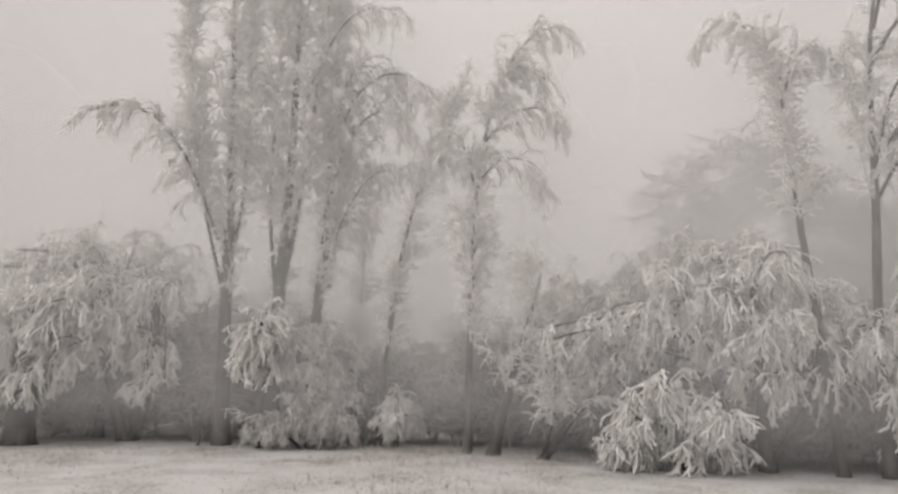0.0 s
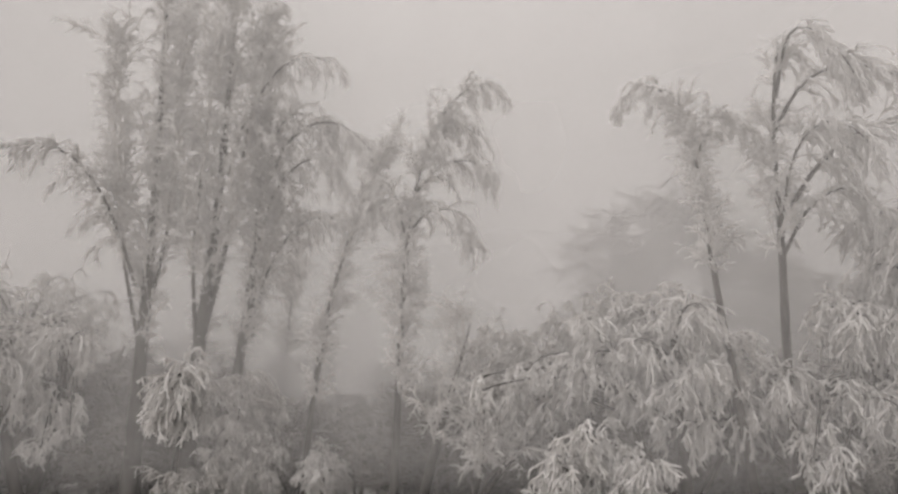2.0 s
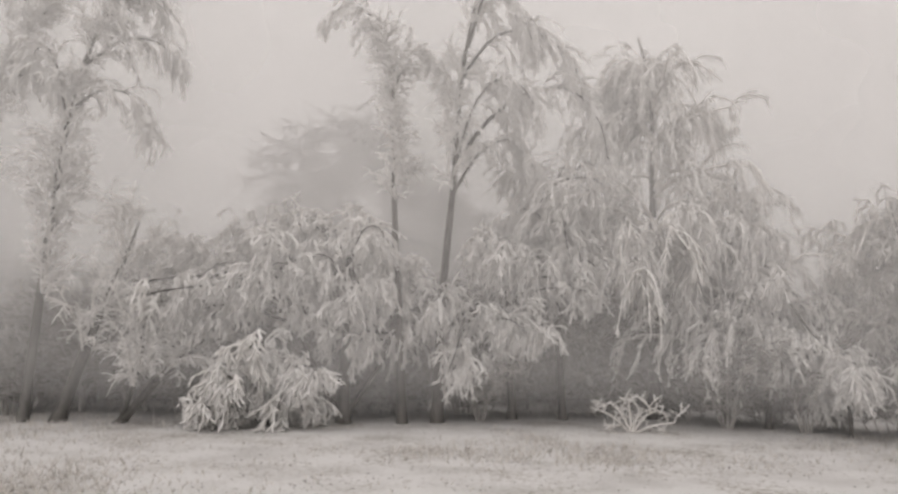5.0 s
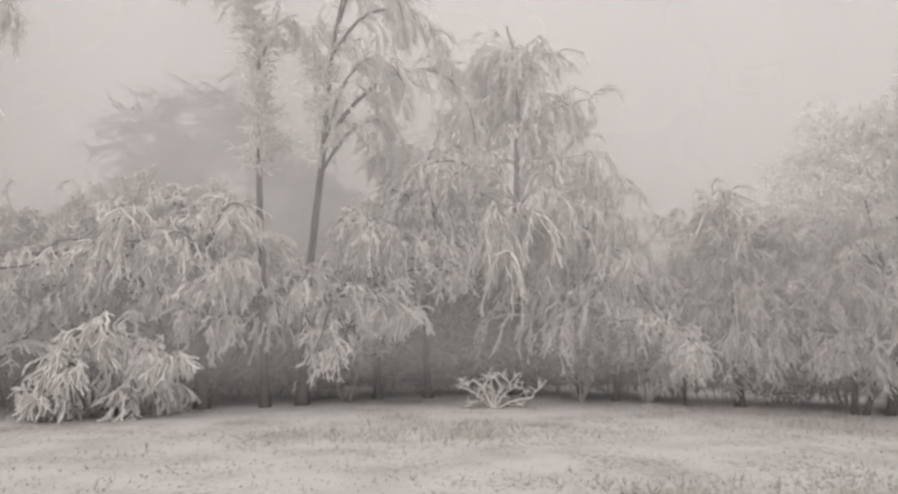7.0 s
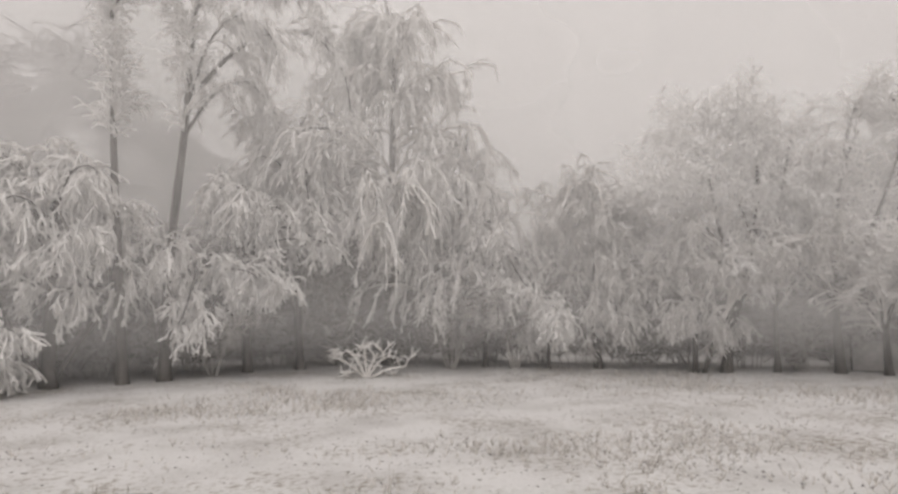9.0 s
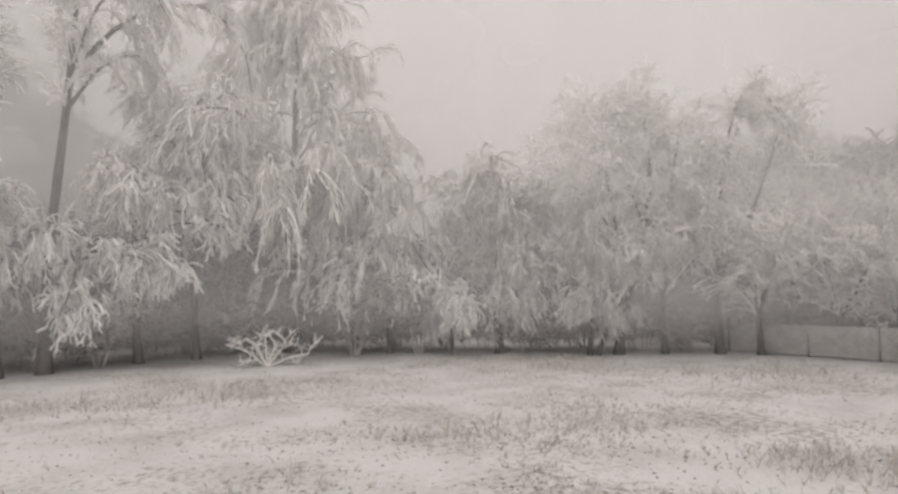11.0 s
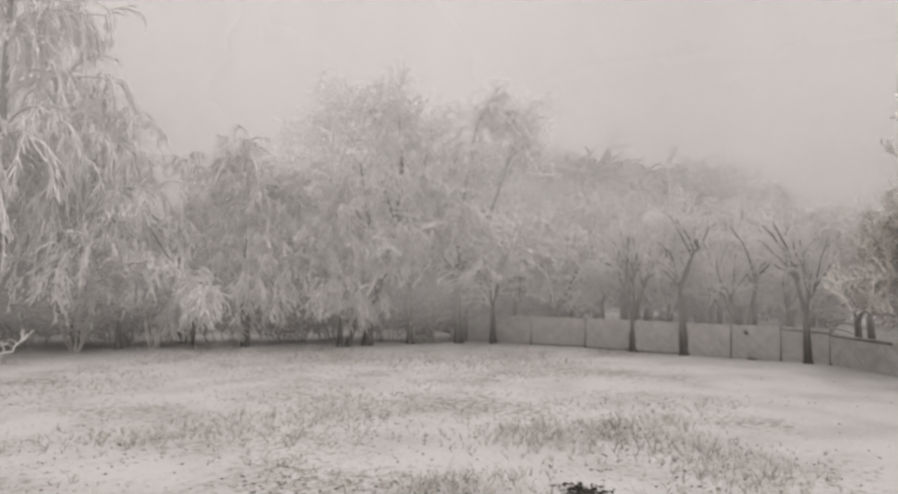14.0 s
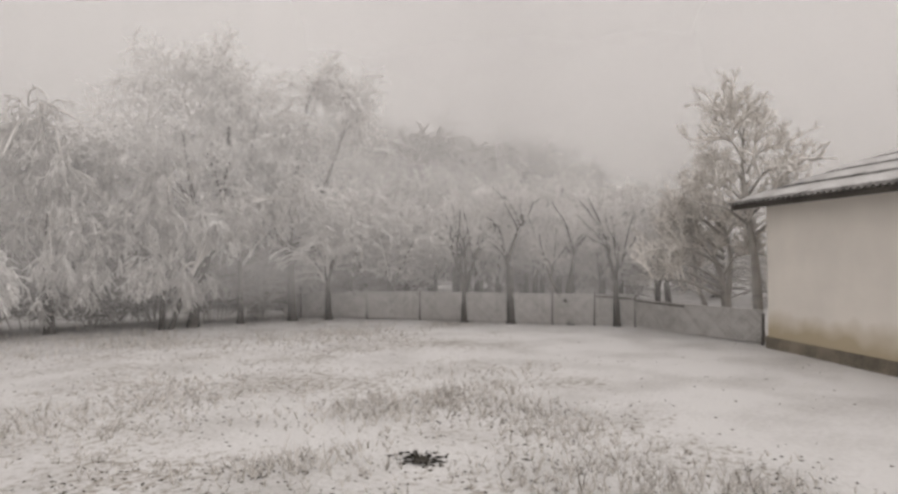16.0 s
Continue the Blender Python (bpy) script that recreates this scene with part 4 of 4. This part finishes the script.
orchard((13.78, 18.62), [([(0, 0, -0.1), (0.02, 0, 1.25), (0.7, -0.5, 2.2), (1.6, -1.3, 2.8)], 0.13, 0.02), ([(0, 0, 1.1), (-0.3, 0.2, 2.4)], 0.08, 0.016)], 46, 4.8, 1.6)
orchard((14.9, 15.4), [([(0, 0, -0.1), (0.0, 0, 1.2), (0.1, 0.1, 2.4)], 0.13, 0.02), ([(0, 0, 1.0), (0.4, -0.3, 2.2)], 0.08, 0.016)], 47, 4.6, 1.5)
orchard((16.1, 14.3), [([(0, 0, -0.1), (0.0, 0, 1.2), (-0.1, 0.1, 2.4)], 0.12, 0.02), ([(0, 0, 1.0), (0.3, -0.4, 2.2)], 0.08, 0.016)], 48, 4.4, 1.4)
orchard((16.6, 11.6), [([(0, 0, -0.1), (0.0, 0, 1.2), (-0.1, 0.1, 2.4)], 0.12, 0.02), ([(0, 0, 1.0), (0.3, -0.4, 2.2)], 0.08, 0.016)], 49, 4.2, 1.4)
orchard((17.0, 9.6), [([(0, 0, -0.1), (0.0, 0, 1.0), (-0.2, 0.1, 2.2)], 0.11, 0.02), ([(0, 0, 1.0), (0.3, -0.4, 2.0)], 0.08, 0.016)], 50, 3.6, 1.3)
# the rows behind, dimmer with every step
rng = np.random.default_rng(31)
for n in range(20):
    az = -36.5 - 30 * (n + 0.5) / 20 + rng.uniform(-0.6, 0.6)
    d = (19.8, 22.2, 25.0)[n % 3] + rng.uniform(-0.5, 0.5)
    h = min(1.84 + d * math.tan(radians(skyline(az))), (3.9, 4.9, 6.2)[n % 3]) * rng.uniform(0.85, 1.0)
    b = at(az, 0, d)
    fork = h * rng.uniform(0.3, 0.4)
    lean = rng.uniform(-1.4, 1.4)
    tree("orchard_tree", b, [stem(b, d, [(az, -0.1), (az + 0.2 * lean, fork), (az + lean, h * 0.8)], 0.11, 0.03), stem(b, d, [(az + 0.2 * lean, fork * 0.9), (az - 1.1 * lean - 0.8, h * 0.72)], 0.07, 0.025, 0.5)],
         LEANER, 600 + n, "frosted orchard tree fading into the fog", group="orchard trees by the fence", height=h, width=1.5, bark=DARK_BARK, joined=True)
# the trees at the corner of the house
d = 14.95
b = at(-72.1, 0, d)
boughs = []
for n in range(10):
    z = 2.1 + 0.22 * n
    side = 1 if n % 2 else -1
    reach = (4.2 - 0.34 * n) * (0.8 if side < 0 else 1.0)
    root = -71.7 + 0.06 * n
    boughs.append(stem(b, d, [(root, z), (root + 0.5 * side * reach, z + 0.42), (root + side * reach, z + 0.5)], 0.04 - 0.0015 * n, 0.012, 0.7 * math.sin(2.1 * n)))
tree("plum_tree", b, [stem(b, d, [(-72.1, -0.1), (-72.0, 1.2), (-71.7, 2.2), (-71.0, 2.9), (-71.1, 4.0), (-71.3, 4.6)], 0.11, 0.02)],
     PLUM, 51, "upright plum tree with rimed twigs at the corner of the house", twig=PLUM_TWIGS, bark=THICKET, limbs=boughs)
d = 15.8
b = at(-69.8, 0, d)
boughs = []
for n in range(11):
    z = 0.8 + 0.17 * n
    side = -1 if n % 4 == 3 else 1
    reach = (5.6 - 0.3 * n) * (0.35 if side < 0 else 1.0)
    boughs.append(stem(b, d, [(-69.6, z), (-69.6 + 0.5 * side * reach, z + 0.4), (-69.6 + side * reach, z + 0.45)], 0.04, 0.014, 0.8 * math.cos(1.7 * n)))
tree("plum_tree", b, [stem(b, d, [(-69.8, -0.1), (-69.6, 0.9), (-69.2, 1.6), (-67.7, 2.1), (-65.5, 2.6)], 0.09, 0.02), stem(b, d, [(-69.8, 0.6), (-70.2, 1.8), (-69.6, 2.5), (-68.8, 3.0)], 0.07, 0.02)],
     PLUM, 52, "bushy plum tree with rimed twigs behind the fence", twig=PLUM_TWIGS, bark=THICKET, limbs=boughs)
d = 16.3
b = at(-68.6, 0, d)
tree("plum_tree", b, [stem(b, d, [(-68.6, -0.1), (-68.3, 0.6), (-67.3, 1.2), (-65.3, 1.7)], 0.06, 0.02), stem(b, d, [(-68.6, -0.1), (-67.8, 0.9), (-67.2, 2.0)], 0.05, 0.02)],
     PLUM, 53, "low spreading plum tree with rimed twigs behind the fence", twig=PLUM_TWIGS, bark=THICKET)

# a short stake by the tall poplar
b = at(72.0, 0, 22.4)
stake = thing("stake", b, "short dark weathered stake standing by a poplar", "stake")
p = spine([(0, 0, -0.1), (0.01, 0, 0.25), (0.02, 0.01, 0.5)], 5)
part("shaft", tube_mesh("shaft", [(p[None], np.array([[0.05, 0.05, 0.048, 0.045, 0.03]]))], 7), POST, stake)


# ---- fence ----
def segment(a, b):
    return np.linspace(np.array(a, float), np.array(b, float), 2)


def wire_fence(feet, h, pitch, posts, rails, label):
    ob = thing("wire_fence", (0, 0, 0), label, "fence")
    wires = []
    for (x0, y0), (x1, y1) in zip(feet[:-1], feet[1:]):
        a, d = np.array([x0, y0]), np.array([x1 - x0, y1 - y0])
        size = float(np.linalg.norm(d))
        for slope in (1, -1):
            for s in np.arange(-h, size + h, pitch):
                s0, s1, z0, z1 = s, s + slope * h, 0.04, h
                lo, hi = sorted((s0, s1))
                cut = [(max(min(v, size), 0) - s0) / (s1 - s0) for v in (s0, s1)]
                if cut[1] - cut[0] < 0.02:
                    continue
                p = [(*(a + d / size * (s0 + c * (s1 - s0))), z0 + c * (z1 - z0)) for c in cut]
                wires.append(segment(*p))
        for z in (0.05, h):
            wires.append(segment((x0, y0, z), (x1, y1, z)))
    wires = np.array(wires)
    part("mesh", tube_mesh("mesh", [(wires, np.full(wires.shape[:2], 0.017))], 3), WIRE, ob, "diamond wire mesh coated in rime")["kind"] = "stuff"
    for x, y, top in posts:
        p = spine([(x, y, -0.1), (x + 0.01, y, top * 0.5), (x + 0.02, y - 0.01, top)], 4)
        part("post", tube_mesh("post", [(p[None], np.full((1, 4), 0.03))], 7), POST, ob)
        cap = spine([(x + 0.02, y - 0.01, top - 0.01), (x + 0.02, y - 0.01, top + 0.03)], 3)
        part("rime_cap", tube_mesh("rime_cap", [(cap[None], np.array([[0.035, 0.03, 0.004]]))], 7), CLEAN_SNOW, ob)
    for p0, p1 in rails:
        p = spine([p0, p1], 4)
        part("rail", tube_mesh("rail", [(p[None], np.full((1, 4), 0.03))], 6), POST, ob)
    return ob


wire_fence([(11.5, 16.9), (13.38, 13.27), (14.55, 9.62), (14.9, 8.6), (15.3, 7.7)], 0.78, 0.065,
           [(11.66, 16.53, 1.0), (12.65, 14.7, 0.8), (13.38, 13.27, 0.84), (14.55, 9.62, 0.95), (14.9, 8.6, 0.85), (15.3, 7.7, 0.8)],
           [((14.9, 8.6, 0.74), (15.3, 7.7, 0.68))], "low rimed wire fence on dark wooden posts")
wire_fence([(15.3, 7.7), (14.5, 6.1), (13.93, 4.3)], 0.66, 0.055, [(13.93, 4.3, 0.6)], [((15.3, 7.7, 0.64), (14.5, 6.1, 0.62))], "rimed wire fence that runs up to the house")

# ---- house ----
CORNER, ALONG, BACK = Vector((13.645, 4.12, 0)), Vector((-0.6266, -0.7793, 0)), Vector((0.7793, -0.6266, 0))
house = thing("house", CORNER, "single-storey cream stucco house with an old slate-sheet roof under snow", "house")
house.rotation_euler[2] = math.atan2(ALONG.y, ALONG.x)
# in the house's own frame x runs along the front wall and y out into the yard's far side (minus y is towards the back)
LONG, DEEP, HIGH = 9.0, 9.4, 2.73


def box(x0, x1, y0, y1, z0, z1, bevel=0.01):
    bm = bmesh.new()
    bmesh.ops.create_cube(bm, size=1)
    bmesh.ops.scale(bm, vec=(x1 - x0, y1 - y0, z1 - z0), verts=bm.verts)
    bmesh.ops.translate(bm, vec=((x0 + x1) / 2, (y0 + y1) / 2, (z0 + z1) / 2), verts=bm.verts)
    if bevel:
        bmesh.ops.bevel(bm, geom=bm.edges[:], offset=bevel, segments=2, affect="EDGES")
    return bm


SIDE = 1 if Vector((-ALONG.y, ALONG.x, 0)).dot(BACK) > 0 else -1
def deep(a, b):
    return tuple(sorted((SIDE * a, SIDE * b)))


part("wall", box(0, LONG, *deep(0, 0.35), -0.1, HIGH, 0.02), STUCCO, house, smooth=False)
part("wall", box(0, 0.35, *deep(0.352, DEEP), -0.1, HIGH, 0.02), STUCCO, house, smooth=False)
part("wall", box(LONG - 0.35, LONG, *deep(0.352, DEEP), -0.1, HIGH, 0.02), STUCCO, house, smooth=False)
part("wall", box(0.352, LONG - 0.352, *deep(DEEP - 0.35, DEEP), -0.1, HIGH, 0.02), STUCCO, house, smooth=False)
part("plinth", box(-0.04, LONG + 0.04, *deep(-0.025, 0.0), -0.1, 0.2, 0.012), PLINTH, house, "dark damp plaster foot of the wall", smooth=False)
part("plinth", box(-0.05, -0.002, *deep(0.0, DEEP), -0.1, 0.2, 0.015), PLINTH, house, smooth=False)
SLOPE = math.tan(radians(16.6))
roof = part("roof", box(-0.45, LONG + 0.3, *deep(-0.38, -0.34), HIGH - 0.1, HIGH - 0.005, 0.005), BOARD, house, "old corrugated slate sheets with snow", smooth=False)
rise = lambda y: HIGH + SLOPE * (y + 0.4)
for side_x in (-0.54, LONG + 0.3):
    bm = bmesh.new()
    prof = [(-0.38, rise(-0.38) - 0.12), (-0.38, rise(-0.38) - 0.02), (DEEP / 2, rise(DEEP / 2) - 0.02), (DEEP / 2, rise(DEEP / 2) - 0.14)]
    near = [bm.verts.new((side_x, SIDE * y, z)) for y, z in prof]
    far = [bm.verts.new((side_x + 0.03, SIDE * y, z)) for y, z in prof]
    bm.faces.new(near)
    bm.faces.new(far[::-1])
    for i in range(4):
        bm.faces.new((near[i], far[i], far[(i + 1) % 4], near[(i + 1) % 4]))
    bmesh.ops.recalc_face_normals(bm, faces=bm.faces[:])
    part("verge_board", bm, BOARD, house, smooth=False)
    gable = bmesh.new()
    gx0 = 0.02 if side_x < 0 else LONG - 0.32
    ring = [[gable.verts.new((gx0 + dx, SIDE * y, z)) for y, z in ((0, HIGH), (DEEP, HIGH), (DEEP / 2, rise(DEEP / 2) - 0.1))] for dx in (0, 0.3)]
    gable.faces.new(ring[0])
    gable.faces.new(ring[1][::-1])
    for i in range(3):
        gable.faces.new((ring[0][i], ring[1][i], ring[1][(i + 1) % 3], ring[0][(i + 1) % 3]))
    bmesh.ops.recalc_face_normals(gable, faces=gable.faces[:])
    part("gable", gable, STUCCO, house, smooth=False)


def wave_sheet(width, length, thick, waves, inset=0.0, cover=False):
    """A corrugated sheet, x across the waves and y up the slope; cover: the snow that lies on it."""
    nx, ny = waves * 4 + 1, 2
    xs = np.linspace(inset, width - inset, nx)
    ys = np.linspace(0.16 if cover else 0, length, 2 if not cover else 5)
    ny = len(ys)
    wave = lambda x: 0.022 * math.cos(2 * math.pi * x * waves / width)
    r = np.random.default_rng(3)
    verts = []
    for layer in (0, 1):
        for j, y in enumerate(ys):
            for i, x in enumerate(xs):
                z = wave(x)
                yy = y
                if cover:
                    edge = j == 0
                    yy = y + (0.14 * r.random() if edge else 0)
                    z = wave(x) * (0.5 if layer else 1) + (thick * (0.2 if edge else 1) if layer else 0.004)
                elif layer:
                    z -= thick
                verts.append((x, yy, z))
    q = []
    n = nx * ny
    for layer in (0, 1):
        for j in range(ny - 1):
            for i in range(nx - 1):
                a = layer * n + j * nx + i
                q.append((a, a + 1, a + nx + 1, a + nx))
    for i in range(nx - 1):
        q.append((i, i + 1, n + i + 1, n + i))
        e = (ny - 1) * nx + i
        q.append((e, e + 1, n + e + 1, n + e))
    return mesh_from("sheet", verts, q)


sheet_me = wave_sheet(1.0, 1.25, 0.012, 7)
snow_me = wave_sheet(1.0, 1.0, 0.03, 7, cover=True)
sheet_me.materials.append(SHEET)
snow_me.materials.append(CLEAN_SNOW)
for side in (0, 1):
    for course in range(6):
        for n in range(10):
            y = -0.46 + course * 1.06
            if y > DEEP / 2 - 0.4:
                continue
            x = -0.5 + n * 0.985
            tilt = math.atan(SLOPE) - 0.016
            z = rise(y) + 0.03
            yy = y if side == 0 else DEEP - y
            up = SIDE if side == 0 else -SIDE
            ax_x, ax_y = Vector((1, 0, 0)), Vector((0, up * math.cos(tilt), math.sin(tilt)))
            ax_z = ax_x.cross(ax_y)
            if ax_z.z < 0:
                ax_x, ax_z = -ax_x, -ax_z
                x += 1.0
            m = Matrix((( ax_x.x, ax_y.x, ax_z.x, x), (ax_x.y, ax_y.y, ax_z.y, SIDE * yy), (ax_x.z, ax_y.z, ax_z.z, z + 0.003 * (n % 2)), (0, 0, 0, 1)))
            for nm, me in (("roof_sheet", sheet_me), ("snow_cover", snow_me)):
                o = new(nm, me)
                o.parent = roof
                o.matrix_basis = m
ridge = tube_mesh("ridge", [(np.array([[(-0.5, SIDE * DEEP / 2, rise(DEEP / 2) + 0.06), (LONG / 2, SIDE * DEEP / 2, rise(DEEP / 2) + 0.06), (LONG + 0.35, SIDE * DEEP / 2, rise(DEEP / 2) + 0.06)]]), np.full((1, 3), 0.09))], 8)
part("ridge_cap", ridge, SHEET, house)

# ---- grass, litter and bare soil ----
def growth(x, y):
    """How thickly grass stands through the snow at a place: 0 to 1."""
    v = 0.5 + 0.9 * noise.noise(Vector((x * 0.22, y * 0.3, 1.7))) + 0.5 * noise.noise(Vector((x * 0.9, y * 0.9, 5.2)))
    for px, py, rx, ry, gain in ((6.3, 5.5, 1.6, 0.9, 0.9), (9.6, 5.9, 1.4, 0.6, 0.7), (1.9, 8.5, 1.4, 0.7, 0.8), (-4.2, 9.0, 1.8, 0.8, 0.5), (-9.2, 10.7, 2.0, 0.8, 0.5), (-3.3, 11.9, 1.6, 0.6, 0.5), (6.2, 3.7, 0.8, 0.6, 0.5), (3.6, 5.0, 0.7, 0.4, 0.6)):
        v += gain * math.exp(-((x - px) / rx) ** 2 - ((y - py) / ry) ** 2)
    # the trodden strip before the house stays smooth
    off = (x - 13.0) * 0.7793 + (y - 5.0) * -0.6266
    v -= 1.2 / (1 + math.exp(-(off + 3.0) * 2.5))
    return min(max(v, 0.0), 1.0)


rng = np.random.default_rng(77)
feet, sizes = [], []
while len(feet) < 11000:
    az, far = rng.uniform(-125, 110), 2.5 + 21.5 * rng.random() ** 1.3
    x, y, _ = polar(az, far)
    g = growth(x, y)
    if rng.random() < g ** 3.4 and far < line(az) - 1.5:
        feet.append((x, y))
        sizes.append(0.5 + 0.8 * g)
feet = np.array(feet)
stalks = np.stack([np.c_[feet, np.full(len(feet), -0.01)], np.c_[feet + rng.normal(size=feet.shape) * 0.02, np.full(len(feet), 0.05)]], 1)
blades, thick = sprout(rng, stalks, 5, 0.0, 0.6, 0.068, 0.5, 0.4, 0.6, (0.0036, 0.0015), 2, 0.0, vary=0.7)
grow = np.repeat(np.array(sizes), 5)[:, None, None]
blades = blades[:, :1] + (blades - blades[:, :1]) * grow
part("grass", tube_mesh("grass", [(blades, thick)], 3), GRASS, None)
tagged(bpy.data.objects["grass"], "withered grass blades frosted and poking through snow", "grass", kind="stuff")

# a few tall dry stalks in the thickest grass
at = feet[rng.choice(len(feet), 90)]
stalks = np.stack([np.c_[at, np.full(len(at), -0.01)], np.c_[at, np.full(len(at), 0.1)]], 1)
tall, thick = sprout(rng, stalks, 2, 0.0, 0.5, 0.2, 0.3, 0.6, 0.5, (0.008, 0.003), 4, 0.0)
part("dry_stalks", tube_mesh("dry_stalks", [(tall, thick)], 3), GRASS, None)
tagged(bpy.data.objects["dry_stalks"], "taller dry weed stalks white with frost", "weeds", kind="stuff")


def lumps(places, sizes, r):
    """Small flat uneven lumps, eight faces each."""
    base = np.array([(1, 0, 0), (0, 1, 0), (-1, 0, 0), (0, -1, 0), (0, 0, 1), (0, 0, -1)], float)
    v = base[None] * r.uniform(0.6, 1.3, (len(places), 6, 1)) * np.array([1, 1, 0.45])
    t = r.uniform(0, 2 * math.pi, len(places))
    c, s = np.cos(t)[:, None], np.sin(t)[:, None]
    v = np.stack([v[..., 0] * c * 1.6 - v[..., 1] * s, v[..., 0] * s * 1.6 + v[..., 1] * c, v[..., 2]], -1)
    v = v * np.array(sizes)[:, None, None] + np.array(places)[:, None]
    f = np.array([(0, 1, 4), (1, 2, 4), (2, 3, 4), (3, 0, 4), (1, 0, 5), (2, 1, 5), (3, 2, 5), (0, 3, 5)])
    tris = (f[None] + 6 * np.arange(len(places))[:, None, None]).reshape(-1, 3)
    return v.reshape(-1, 3), tris


spots, sizes = [], []
while len(spots) < 12000:
    az, far = rng.uniform(-125, 110), 2.5 + 19.5 * rng.random() ** 1.2
    x, y, _ = polar(az, far)
    if rng.random() < (0.06 + growth(x, y) ** 1.5) * (0.2 + max(0, 0.7 + 1.5 * noise.noise(Vector((x * 0.6, y * 0.8, 9.0))))) and far < line(az) - 1.5:
        spots.append((x, y, snow_height(x, y) + 0.004))
        sizes.append(rng.uniform(0.005, 0.017))
v, t = lumps(spots, sizes, rng)
part("litter", mesh_from("litter", v, [], t), LITTER, None, smooth=False)
tagged(bpy.data.objects["litter"], "dark leaf litter and clods showing through the snow", "leaf litter", kind="stuff")

# the dug patch of bare soil
spots = [(4.42 + rng.normal() * 0.08, 4.17 + rng.normal() * 0.11, 0.01 + abs(rng.normal()) * 0.015) for _ in range(130)]
v, t = lumps(spots, rng.uniform(0.008, 0.028, 130), rng)
heap = thing("soil_heap", (0, 0, 0), "small heap of dark wet soil on the snow", "soil heap")
part("clods", mesh_from("clods", v, [], t), SOIL, heap, smooth=False)["kind"] = "stuff"
bm = bmesh.new()
bmesh.ops.create_icosphere(bm, subdivisions=4, radius=1)
for q in bm.verts:
    w = 1 + 0.5 * noise.noise(q.co * 2.3) + 0.25 * noise.noise(q.co * 7.0)
    q.co = Vector((q.co.x * 0.05 * w, q.co.y * 0.09 * w, q.co.z * 0.04 * w))
    q.co += Vector((4.4, 4.14, 0.015))
part("mound", bm, SOIL, heap)
